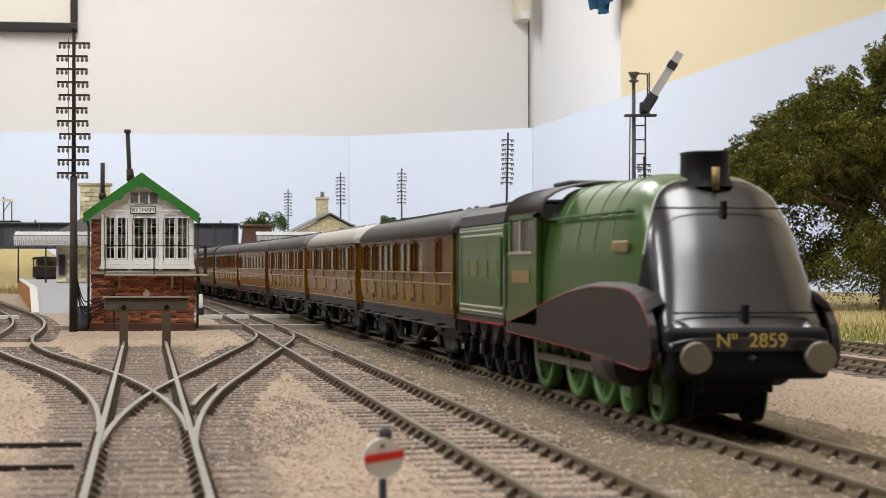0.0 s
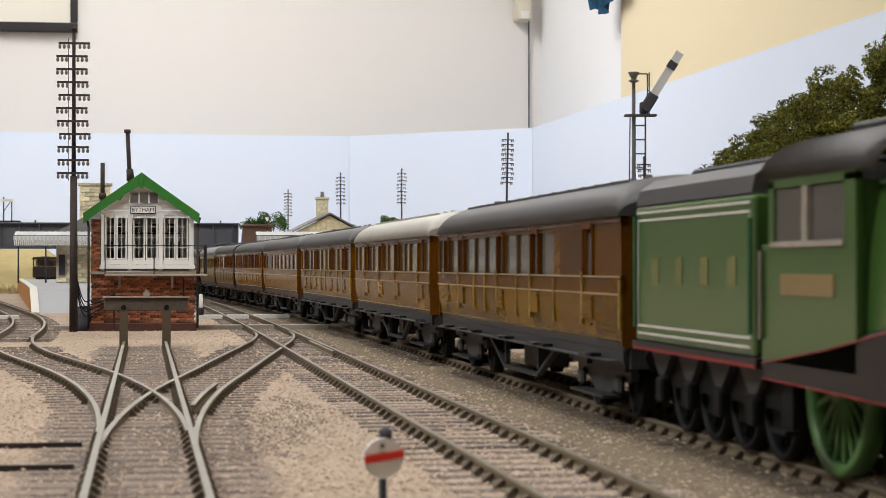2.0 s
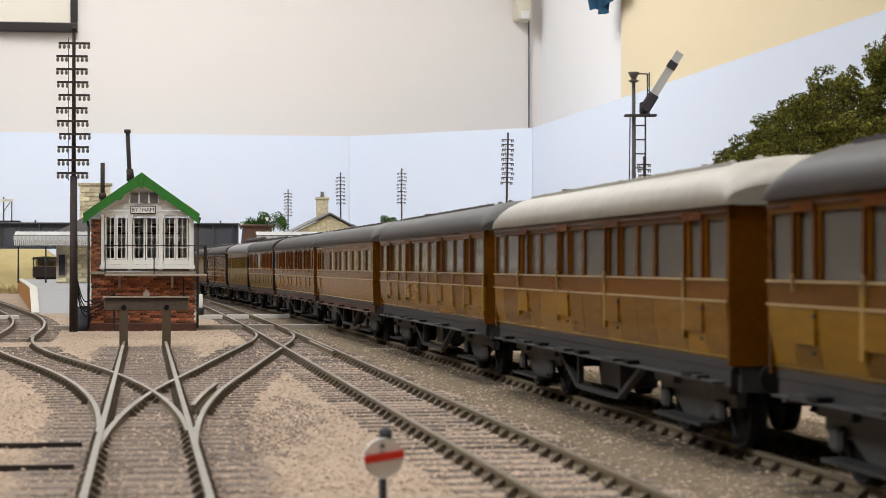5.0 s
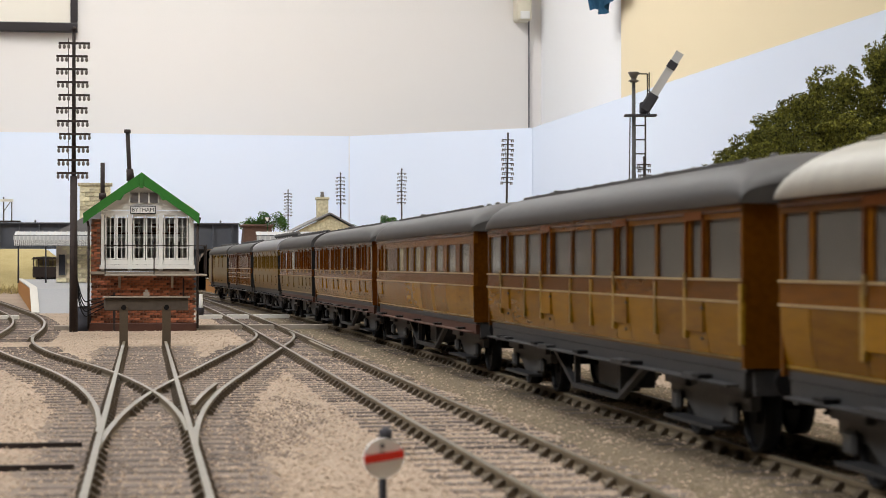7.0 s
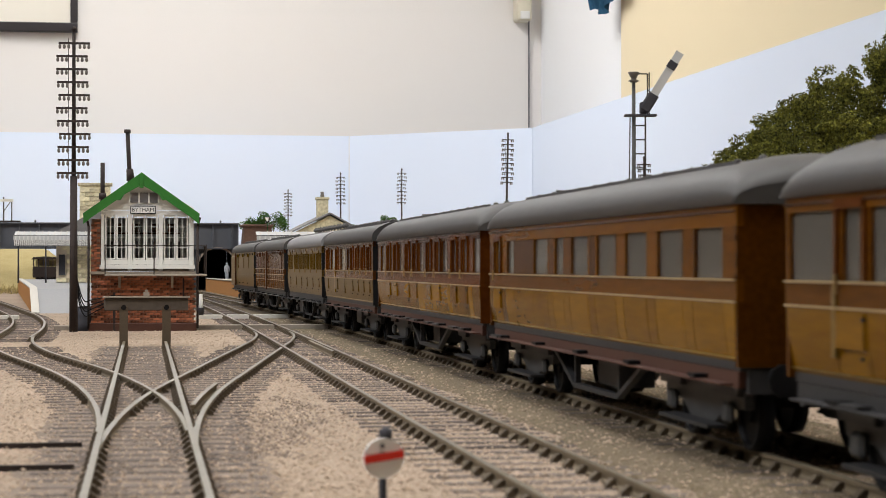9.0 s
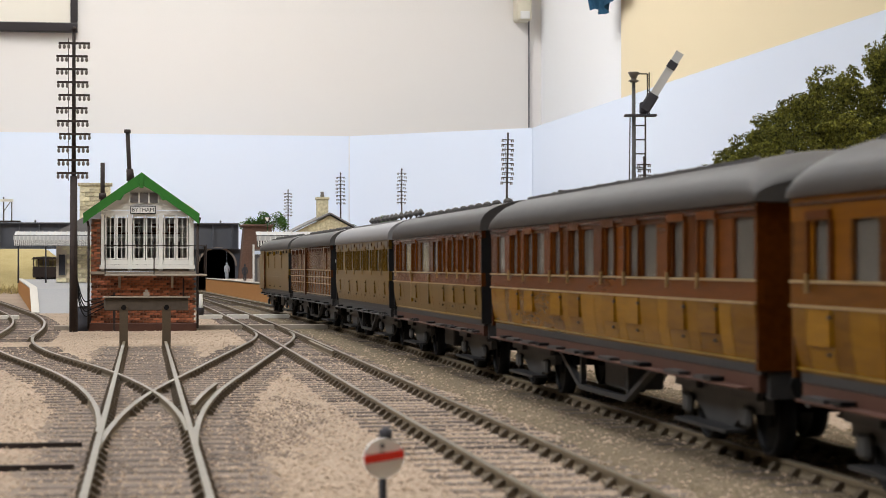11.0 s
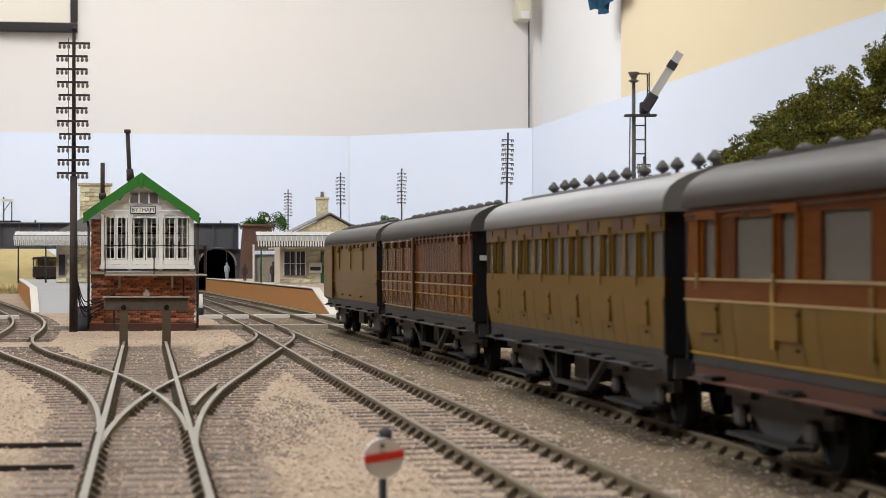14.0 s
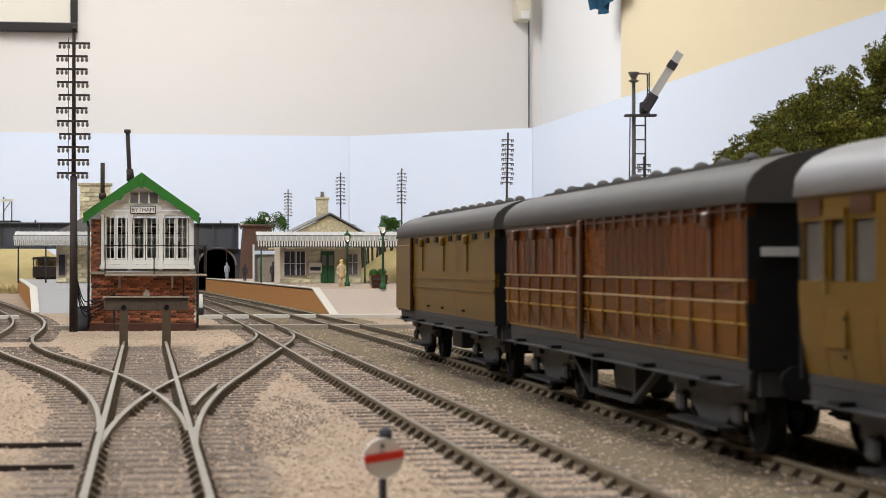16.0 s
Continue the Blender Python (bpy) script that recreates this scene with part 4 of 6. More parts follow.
for s in (-1, 1):
    bm = boxes((-0.0004, 0.0004, 0.073 - 0.105, 0.137 - 0.105, -0.0009, 0.0009))
    for u in (0.073, 0.100, 0.137):
        tube(bm, (-0.0006, u - 0.105, 0), (0.0006, u - 0.105, 0), 0.0017, None, 10)
    RODS.append((part("coupling_rod", bm, M["steel"], loco), s))

# ---- tender ----
TF, TB = 0.4935, 0.568
TH = (TB - TF) / 2
tender = thing("tender", "apple green tender with lined side panels", "tender")
part("tank", bevelled(boxes((-0.0174, 0.0174, -TH + 0.002, TH, 0.0166, 0.0412)), 0.0006, 2), M["green"], tender)
bm = slab(bmesh.new(), [(-0.0172, 0.0414), (0.0172, 0.0414), (0.0166, 0.0442), (0.0138, 0.0462), (-0.0138, 0.0462), (-0.0166, 0.0442)], 1, -TH + 0.004, TH)
part("upper_sheet", bm, M["roof_dark"], tender, "dark upper side sheets")
part("coal", bevelled(boxes((-0.0118, 0.0118, -TH + 0.006, TH - 0.018, 0.0462, 0.0474)), 0.0005, 1), M["black"], tender)
part("footplate", boxes((-0.0178, 0.0178, -TH, TH + 0.001, 0.0150, 0.0165)), M["valance"], tender)
for s in (-1, 1):
    sx = lambda a, b: sorted((s * a, s * b))
    for z in (0.0398, 0.0384, 0.0192, 0.0178):
        part("lining", boxes((*sx(0.01742, 0.01752), -TH + 0.004, TH - 0.002, z, z + 0.0004)), M["coping"], tender, "thin white lining")
    for y in (-TH + 0.004, TH - 0.0024):
        part("lining", boxes((*sx(0.01742, 0.01752), y, y + 0.0004, 0.0196, 0.0384)), M["coping"], tender, "thin white lining")
    for k in range(4):
        y = -0.024 + k * 0.0155
        part("letter_bar", boxes((*sx(0.01742, 0.01754), y - 0.0022, y + 0.0022, 0.0272, 0.0318)), M["oldgold"], tender, "dull gold lettering block")
    part("lower_edge", boxes((*sx(0.01782, 0.01795), -TH, TH, 0.0150, 0.0155)), M["maroon"], tender, "thin red lining")
    part("side_frame", boxes((*sx(0.0120, 0.0132), -TH + 0.002, TH - 0.001, 0.0085, 0.0149)), M["black"], tender)
    for k in range(4):
        y = -TH + 0.012 + k * 0.0182
        piece("tender_wheel", TENDER_WHEEL, tender, pose(s * 0.0087, y, 0.0083))
        part("axle_box", bevelled(boxes((*sx(0.0133, 0.0152), y - 0.0022, y + 0.0022, 0.0055, 0.0100)), 0.0004, 1), M["black"], tender)
        part("spring", slab(bmesh.new(), [(y - 0.007, 0.0146), (y + 0.007, 0.0146), (y + 0.0018, 0.0104), (y - 0.0018, 0.0104)], 0, *sx(0.0133, 0.0146)), M["under"], tender)
    part("handrail", bar((s * 0.0182, -TH + 0.0016, 0.020), (s * 0.0182, -TH + 0.0016, 0.0375), 0.0004, None, 6), M["darkgreen"], tender)
    part("handrail", bar((s * 0.0178, TH - 0.0012, 0.019), (s * 0.0178, TH - 0.0012, 0.0395), 0.0004, None, 6), M["darkgreen"], tender)

VEHICLES = [(loco, (LF + LB) / 2, 0.040), (tender, (TF + TB) / 2, 0.026)]
VEHICLES.append(coach("teak brake coach with panelled sides and a dark grey roof", 0.578, 0.816, "SDSLWDWWDWWWDWDw", M["roof_dark"], body=M["teak_deep"], lower=M["teak_olive"]))
VEHICLES.append(coach("teak corridor coach with a cream-white roof", 0.834, 1.044, "wDWwwDWwDWwDWw", M["roof_white"]))
VEHICLES.append(coach("teak corridor coach with wide windows and a grey roof", 1.060, 1.288, "WDWWDWWWDWWDW", M["roof_grey"]))
VEHICLES.append(coach("teak dining coach with tall windows and brown underframe", 1.310, 1.532, "LWLWLWLWLWLwLWSwLDL", M["roof_grey"], solebar=M["under_red"], top_lights=True, posts=False))
VEHICLES.append(coach("teak compartment coach with many doors and a grey roof", 1.546, 1.776, "wLDLDLwDLDLwDLDLwDLDLwL", M["roof_grey"], solebar=M["under_red"], body=M["teak_red"]))
VEHICLES.append(coach("reddish teak coach with closely set doors", 1.790, 1.976, "LDLDLDLDwLWLDWLDL", M["roof_dark"], body=M["teak_red"], lower=M["brown"], domed=False, ends=M["black"], solebar=M["under_red"], trusses=False))
VEHICLES.append(coach("brown panelled coach with a pale roof and tall ventilators", 1.988, 2.172, "wdwwdwwdwwdwwdwLwdw", M["roof_light"], body=M["brown"], lower=M["brown"], domed=False, vents="torpedo", lines=False, posts=False, top_lights=True, ends=M["black"]))


def van(label, y0, y1, body, lower, post, panes, bogies, hoods, ribs, slats):
    """A van: a post beside its sliding door, small high windows, louvre hoods and slats; shares run from its front."""
    h = (y1 - y0) / 2
    c, mid, reach = coach(label, y0, y1, "SSSLLLLL" if bogies else "SSS", M["roof_grey"], body=body, lower=lower, domed=False, ends=M["black"], trusses=bogies, lines=bogies, posts=False)
    c["category"] = "van"
    for s in (-1, 1):
        sx = lambda a, b: sorted((s * (HW + a), s * (HW + b)))
        yb = -h + 2 * h * post
        part("door_post", bevelled(boxes((*sx(-0.0001, 0.0009), yb - 0.0014, yb + 0.0014, 0.0150, 0.0398)), 0.0003, 1), M["teak_dark"], c)
        if not bogies:
            part("sliding_door", bevelled(boxes((*sx(-0.0001, 0.0006), yb + 0.0015, h - 0.002, 0.0152, 0.0375)), 0.0003, 1), body, c)
            for z in (0.0232, 0.0262):
                part("beading", boxes((*sx(-0.0001, 0.0003), -h + 0.001, yb - 0.0016, z, z + 0.0004)), M["brown"], c)
            for y in (-h * 0.5, -h * 0.1, h * 0.2):
                part("hasp", boxes((*sx(-0.0001, 0.0006), y - 0.001, y + 0.001, 0.0172, 0.0178)), M["black"], c)
        for a in panes:
            y = -h + 2 * h * a
            part("high_window", boxes((*sx(-0.0002, 0.0002), y - 0.0028, y + 0.0028, 0.0376, 0.0392)), M["black"], c)
        for a in hoods:
            y = -h + 2 * h * a
            part("louvre_hood", bevelled(boxes((*sx(-0.0003, 0.0011), y - 0.0020, y + 0.0020, 0.0364, 0.0390)), 0.0004, 1), M["teak_dark"] if bogies else body, c)
            part("hood_strip", boxes((*sx(-0.0002, 0.0001), y - 0.0009, y + 0.0009, 0.0286, 0.0362)), M["teak_dark"] if bogies else body, c)
        for i in range(slats):
            y = -h + 0.004 + (yb + h - 0.008) * i / (slats - 1)
            part("vent_slat", boxes((*sx(-0.0002, 0.0002), y - 0.0008, y + 0.0008, 0.0374, 0.0398)), M["teak_dark"], c)
        for i in range(ribs):
            y = -h + 0.006 + (2 * h - 0.012) * i / (ribs - 1)
            part("plank_rib", boxes((*sx(-0.0002, 0.00008), y - 0.0006, y + 0.0006, 0.0165, 0.0278)), lower, c)
        if bogies:
            for i in range(38):
                y = -h + 0.004 + (2 * h - 0.008) * i / 37
                part("board_joint", boxes((*sx(-0.0004, -0.00022), y - 0.00025, y + 0.00025, 0.0284, 0.0372)), M["teak_dark"], c)
            part("beading", boxes((*sx(-0.0006, 0.00002), -h + 0.001, h - 0.001, 0.0213, 0.0216)), M["ochre"], c)
            part("end_handrail", boxes((*sorted((s * 0.004, s * 0.0155)), -h + 0.0002, -h + 0.00075, 0.0318, 0.0332)), M["awning"], c)
    return c, mid, reach


VEHICLES.append(van("teak van with louvre hoods and ribbed lower panels", 2.194, 2.398, M["teak_red"], M["teak"], 0.56, (), True, (0.10, 0.61, 0.71, 0.81, 0.92), 16, 14))
VEHICLES.append(van("plain brown four-wheeled van at the train's tail", 2.413, 2.608, M["brown"], M["brown"], 0.80, (0.06, 0.16, 0.30, 0.38, 0.52, 0.62, 0.74), False, (0.23, 0.45, 0.68), 0, 0))

# ---- signal box ----
def courses(parent, x0, x1, z0, z1, y, face, mesh, bl, bh, axis="x", holes=()):
    """Bricks or stones laid in bond over a face; face is the way they look along y (or x)."""
    r = random.Random(int((x0 + z0) * 9999))
    rows = int((z1 - z0) / bh)
    for j in range(rows):
        off = (j % 2) * bl / 2
        n = int((x1 - x0 + off) / bl) + 1
        for i in range(n):
            a = x0 - off + i * bl + bl / 2
            if a - bl * 0.3 < x0 or a + bl * 0.3 > x1:
                continue
            z = z0 + (j + 0.5) * bh
            if any(h0 - bl * 0.3 < a < h1 + bl * 0.3 and h2 - bh * 0.3 < z < h3 + bh * 0.3 for h0, h1, h2, h3 in holes):
                continue
            d = face * r.uniform(0, 0.00012)
            piece("brick" if mesh.name.startswith("brick") else "stone", mesh, parent, pose(a, y + d, z) if axis == "x" else pose(y + d, a, z, 0, 0, 90))


def brick_mesh(l, h, d, m, name="brick"):
    return mesh_of(name, bevelled(boxes((-l / 2, l / 2, -d / 2, d / 2, -h / 2, h / 2)), min(l, h) * 0.08, 1), m)


sb = thing("signal_box", "brick and white timber signal box with green bargeboards", "building", at=pose(0, 0, 0, 0, 0, 0))
SX0, SX1, SY0, SY1 = -0.0262, 0.0252, 1.000, 1.062
ZG, ZW = -0.003, 0.0272
part("base_wall", boxes((SX0 + 0.0004, SX1 - 0.0004, SY0 + 0.0006, SY1, ZG, ZW)), M["mortar"], sb)
part("chimney_breast", boxes((SX0 + 0.0003, SX0 + 0.0048, SY0 + 0.0006, SY1, ZW, 0.0535)), M["mortar"], sb)
part("plinth", bevelled(boxes((SX0 - 0.001, SX1 + 0.001, SY0 - 0.0012, SY1 + 0.001, ZG, 0.0016)), 0.0003, 1), M["under_red"], sb)
part("lintel", boxes((SX0 - 0.0004, SX1 + 0.0004, SY0 - 0.0008, SY0 + 0.0006, ZW - 0.0012, ZW + 0.0002)), M["timber"], sb)
# upper storey: white frame, three glazed bays of paired sashes
fx0, fx1 = -0.0212, 0.0247
part("floor_boards", boxes((fx0, fx1, SY0 + 0.0018, SY1, ZW + 0.0004, ZW + 0.0014)), M["timber"], sb)
for x0, x1 in ((fx0, fx0 + 0.0016), (-0.0080, -0.0058), (0.0072, 0.0094), (fx1 - 0.0024, fx1)):
    part("corner_post", bevelled(boxes((x0, x1, SY0, SY0 + 0.0016, ZW + 0.0005, 0.0562)), 0.0002, 1), M["white"], sb)
part("sill", boxes((fx0 - 0.0006, fx1 + 0.0006, SY0 - 0.0014, SY0 + 0.0015, ZW + 0.0015, ZW + 0.0034)), M["white"], sb)
part("window_board", boxes((fx0, fx1, SY0 + 0.0003, SY0 + 0.0014, ZW + 0.0036, 0.0332)), M["white"], sb)
part("head_board", boxes((fx0, fx1, SY0 + 0.0003, SY0 + 0.0014, 0.0556, 0.0578)), M["white"], sb)
part("gable_boarding", slab(bmesh.new(), [(fx0, 0.0580), (fx1, 0.0580), (fx1, 0.0592), (-0.0008, 0.0738), (fx0, 0.0604)], 1, SY0 + 0.0004, SY0 + 0.0014), M["white"], sb)
part("gable_window", boxes((-0.0072, 0.0072, SY0 - 0.0001, SY0 + 0.0003, 0.0618, 0.0668)), M["slate"], sb)
for k in range(4):
    x = -0.0072 + 0.0144 * k / 3
    part("gable_glazing_bar", boxes((x - 0.0004, x + 0.0004, SY0 - 0.0006, SY0 - 0.00015, 0.0612, 0.0672)), M["white"], sb)
sign = part("name_board", bevelled(boxes((-0.0068, 0.0058, SY0 - 0.0016, SY0 - 0.0008, 0.0561, 0.0602)), 0.0002, 1), M["figure"], sb, "station name board lettered BYTHAM")
part("board_face", boxes((-0.0063, 0.0053, SY0 - 0.0018, SY0 - 0.0016, 0.0566, 0.0597)), M["white"], sign)
lettering("name", "BYTHAM", 0.0028, M["figure"], sign, pose(-0.0005, SY0 - 0.00185, 0.0581, 90, 0, 0), 0.00003)
for b0, b1 in ((fx0 + 0.0018, -0.0082), (-0.0056, 0.0070), (0.0096, fx1 - 0.0026)):
    w = (b1 - b0) / 2
    for k in range(2):
        a, b = b0 + k * w + 0.0002, b0 + (k + 1) * w - 0.0002
        y = SY0 + (0.0002 if k else 0.0009)
        sash = part("sash_window", boxes((a, a + 0.0007, y, y + 0.0007, 0.0333, 0.0556), (b - 0.0007, b, y, y + 0.0007, 0.0333, 0.0556), (a + 0.0007, b - 0.0007, y, y + 0.0007, 0.0333, 0.0341), (a + 0.0007, b - 0.0007, y, y + 0.0007, 0.0548, 0.0556)), M["white"], sb)
        part("pane", boxes((a + 0.0007, b - 0.0007, y + 0.0003, y + 0.0004, 0.0341, 0.0548)), M["glass"], sash)
        part("glazing_bar", boxes(((a + b) / 2 - 0.00013, (a + b) / 2 + 0.00013, y + 0.0001, y + 0.0006, 0.0341, 0.0548), *[(a + 0.0007, b - 0.0007, y + 0.00012, y + 0.00058, z - 0.00013, z + 0.00013) for z in (0.0393, 0.0445, 0.0497)]), M["white"], sash)
# inside: back wall, side walls, lever frame, shelf, stool
part("rear_wall", boxes((SX0 + 0.005, SX1 - 0.0012, SY1 - 0.0014, SY1, ZW + 0.0016, 0.0556)), M["awning"], sb)
part("side_wall", boxes((SX1 - 0.0012, SX1 - 0.0002, SY0 + 0.0017, SY1 - 0.0016, ZW + 0.0016, 0.034)), M["white"], sb)
for y in (SY0 + 0.016, SY0 + 0.032, SY0 + 0.047):
    part("side_mullion", boxes((SX1 - 0.0012, SX1 - 0.0002, y - 0.0008, y + 0.0008, 0.034, 0.0545)), M["white"], sb)
part("side_glass", boxes((SX1 - 0.0009, SX1 - 0.0006, SY0 + 0.0017, SY1 - 0.0016, 0.034, 0.0545)), M["glass"], sb)
part("side_head", boxes((SX1 - 0.0012, SX1 - 0.0002, SY0 + 0.0017, SY1 - 0.0016, 0.0545, 0.0562)), M["white"], sb)
for k in range(9):
    x = -0.016 + k * 0.0042
    part("lever", bar((x, SY0 + 0.012, ZW + 0.0016), (x, SY0 + 0.0105, 0.0425), 0.0005, 0.0004, 6), (M["figure"], M["slate"], M["steel"], M["figure"])[k % 4], sb)
part("block_shelf", boxes((-0.018, 0.018, SY0 + 0.0095, SY0 + 0.0135, 0.0462, 0.0470)), M["teak_dark"], sb)
for x in (-0.013, -0.004, 0.006, 0.014):
    part("block_instrument", bevelled(boxes((x - 0.002, x + 0.002, SY0 + 0.010, SY0 + 0.013, 0.0471, 0.0515)), 0.0003, 1), M["teak_dark"], sb)
part("stove", lathe(bmesh.new(), [(0.002, 0), (0.0024, 0.004), (0.002, 0.009), (0.0008, 0.010), (0.0008, 0.018)], 10, (-0.014, SY1 - 0.012, ZW + 0.0016)), M["black"], sb)
# roof, bargeboards
ax, az = -0.0012, 0.0752
for s, ex in ((-1, -0.0300), (1, 0.0276)):
    ez = 0.0553
    part("roof_slope", slab(bmesh.new(), [(ax, az), (ex, ez), (ex, ez + 0.0011), (ax, az + 0.0012)], 1, SY0 - 0.0015, SY1 + 0.003), M["slate"], sb)
    part("bargeboard", slab(bmesh.new(), [(ax, az + 0.0016), (ex - s * 0.0002, ez + 0.0010), (ex - s * 0.0002, ez - 0.0044), (ex - s * 0.0040, ez - 0.0012), (ax - (ax - ex) * 0.42, az - (az - ez) * 0.42 - 0.0038), (ax - (ax - ex) * 0.36, az - (az - ez) * 0.36 - 0.0052), (ax - (ax - ex) * 0.30, az - (az - ez) * 0.30 - 0.0036), (ax, az - 0.0046)], 1, SY0 - 0.0030, SY0 - 0.0016), M["boxgreen"], sb, "scalloped green bargeboard")
part("finial", bevelled(boxes((ax - 0.0011, ax + 0.0011, SY0 - 0.0036, SY0 - 0.0031, az - 0.0062, az + 0.001)), 0.0002, 1), M["boxgreen"], sb)
part("stove_pipe", bar((-0.0070, SY0 + 0.03, 0.0700), (-0.0084, SY0 + 0.03, 0.0990), 0.0012, 0.0011), M["pole"], sb)
part("pipe_cowl", bar((-0.00845, SY0 + 0.03, 0.0985), (-0.0085, SY0 + 0.03, 0.1003), 0.0018, 0.0016), M["pole"], sb)
part("pipe_collar", bar((-0.0068, SY0 + 0.03, 0.0740), (-0.0073, SY0 + 0.03, 0.0800), 0.0022, 0.0018), M["pole"], sb)
part("vent_pipe", bar((-0.0208, SY0 + 0.02, 0.0600), (-0.0208, SY0 + 0.02, 0.0826), 0.0011), M["pole"], sb)
part("vent_collar", bar((-0.0208, SY0 + 0.02, 0.0640), (-0.0208, SY0 + 0.02, 0.0672), 0.0019), M["pole"], sb)
for s, x in ((-1, SX0 - 0.0010), (1, SX1 + 0.0014)):
    bm = tube(bmesh.new(), (x, SY0 - 0.001, ZG + 0.002), (x, SY0 - 0.001, 0.0500), 0.0006, None, 8)
    tube(bm, (x, SY0 - 0.001, 0.0500), (x + s * 0.0012, SY0 - 0.001, 0.0545), 0.0006, None, 8)
    part("drainpipe", bm, M["pole"], sb)
# walkway with handrail
part("walkway", bevelled(boxes((-0.0192, 0.0312, SY0 - 0.0060, SY0 - 0.0009, ZW - 0.0022, ZW - 0.0012)), 0.0002, 1), M["timber"], sb)
part("walkway", bevelled(boxes((SX1 + 0.0006, 0.0312, SY0 - 0.0008, SY1, ZW - 0.0022, ZW - 0.0012)), 0.0002, 1), M["timber"], sb)
for x in (-0.0190, 0.0050, 0.0308):
    part("rail_stanchion", bar((x, SY0 - 0.0058, ZW - 0.0012), (x, SY0 - 0.0058, 0.0408), 0.00028, None, 6), M["pole"], sb)
part("walkway_rail", bar((-0.0195, SY0 - 0.0058, 0.0402), (0.0310, SY0 - 0.0058, 0.0402), 0.00028, None, 6), M["pole"], sb)
part("walkway_rail", bar((0.0308, SY0 - 0.0058, 0.0402), (0.0308, SY1, 0.0402), 0.00028, None, 6), M["pole"], sb)
for y in (SY0 + 0.012, SY0 + 0.03):
    part("rail_stanchion", bar((0.0308, y, ZW - 0.0012), (0.0308, y, 0.0402), 0.00028, None, 6), M["pole"], sb)
for x in (-0.012, 0.014):
    part("bracket", slab(bmesh.new(), [(SY0 - 0.0002, ZW - 0.008), (SY0 - 0.0055, ZW - 0.0023), (SY0 - 0.0002, ZW - 0.0023)], 0, x - 0.0006, x + 0.0006), M["timber"], sb)
part("cable_trunk", boxes((-0.0152, -0.0140, SY0 - 0.0016, SY0 - 0.0004, ZG, 0.0170)), M["pole"], sb)
part("cable_trunk", boxes((SX1 - 0.0060, SX1 - 0.0052, SY0 - 0.0014, SY0 - 0.0004, 0.008, 0.024)), M["pole"], sb)
for k in range(4):
    bm = bmesh.new()
    pts = [Vector((-0.0330 + 0.0060 * i / 8, SY0 - 0.003, 0.018 - 0.004 * k * 0.6 - 0.010 * math.sin(math.pi * (i + 2) / 12) + 0.012 * (1 - i / 8))) for i in range(9)] + [Vector((-0.0145, SY0 - 0.0018, 0.0155 - 0.001 * k))]
    for p, q in zip(pts, pts[1:]):
        tube(bm, p, q, 0.00032, None, 6)
    part("cable", bm, M["black"], sb)
part("rear_pole", bar((SX1 + 0.003, SY0 - 0.002, 0.006), (SX1 + 0.003, SY0 - 0.002, 0.016), 0.0012, 0.0009, 8), M["white"], sb, "white fire bucket post")
part("bucket", lathe(bmesh.new(), [(0.0012, 0), (0.0018, 0.0035), (0.0018, 0.0038)], 12, (SX1 + 0.003, SY0 - 0.004, 0.0055)), M["figure"], sb)
wb = thing("water_butt", "dark corrugated barrel beside the signal box", "barrel")
part("barrel", lathe(bmesh.new(), [(0.0042, 0), (0.0046, 0.004), (0.0044, 0.0045), (0.0046, 0.008), (0.0044, 0.0085), (0.0042, 0.0122)], 16, (-0.0292, SY0 + 0.006, ZG)), M["figure"], wb)
part("lid", lathe(bmesh.new(), [(0.0044, 0), (0.0044, 0.0006), (0.0006, 0.0010)], 16, (-0.0292, SY0 + 0.006, ZG + 0.0122)), M["under"], wb)

# ---- tall telegraph pole and its smaller fellows ----
def telegraph_pole(x, y, z0, z1, arms, width, gap, label, k=1.0, lean=0.0):
    t = thing("telegraph_pole", label, "pole", "telegraph poles", at=pose(x, y, z0, 0, lean, 0))
    h = z1 - z0
    if k == 1.0:
        bm = tube(bmesh.new(), (0, 0, 0), (0, 0, 0.0775), 0.0021, 0.0017, 10)
        tube(bm, (0, 0, 0.0775), (0, 0, h), 0.0011, 0.0008, 10)
        part("shaft", bm, M["pole"], t)
    else:
        part("shaft", bar((0, 0, 0), (0, 0, h), 0.0016 * k, 0.0010 * k, 10), M["pole"], t)
    part("finial", bar((0, 0, h), (0, 0, h + 0.002 * k), 0.0017 * k, 0.0003 * k, 8), M["pole"], t)
    r = random.Random(int(h * 1e4))
    for i in range(arms):
        z = h - 0.0072 * k - i * gap
        d = r.uniform(-0.0012, 0.0006) * k
        arm = part("crossarm", boxes((-width / 2 + d, width / 2 + d, -0.0021 * k, -0.0014 * k, z, z + 0.0011 * k)), M["pole"], t)
        for q in (-0.46, -0.32, -0.18, 0.18, 0.32, 0.46):
            if k < 0.9 and abs(q) < 0.2:
                continue
            part("insulator", lathe(bmesh.new(), [(0.0004 * k, 0), (0.00075 * k, 0.0006 * k), (0.0007 * k, 0.0016 * k), (0.0004 * k, 0.0022 * k)], 7, (q * width + d, -0.0018 * k, z - 0.0022 * k)), M["insulator"], arm)
    for q in (-0.0026, ):
        part("stay", bar((q * k, -0.001, h - arms * gap - 0.004 * k), (q * k, -0.001, h - 0.004 * k), 0.0002 * k, None, 5), M["pole"], t)
    return t


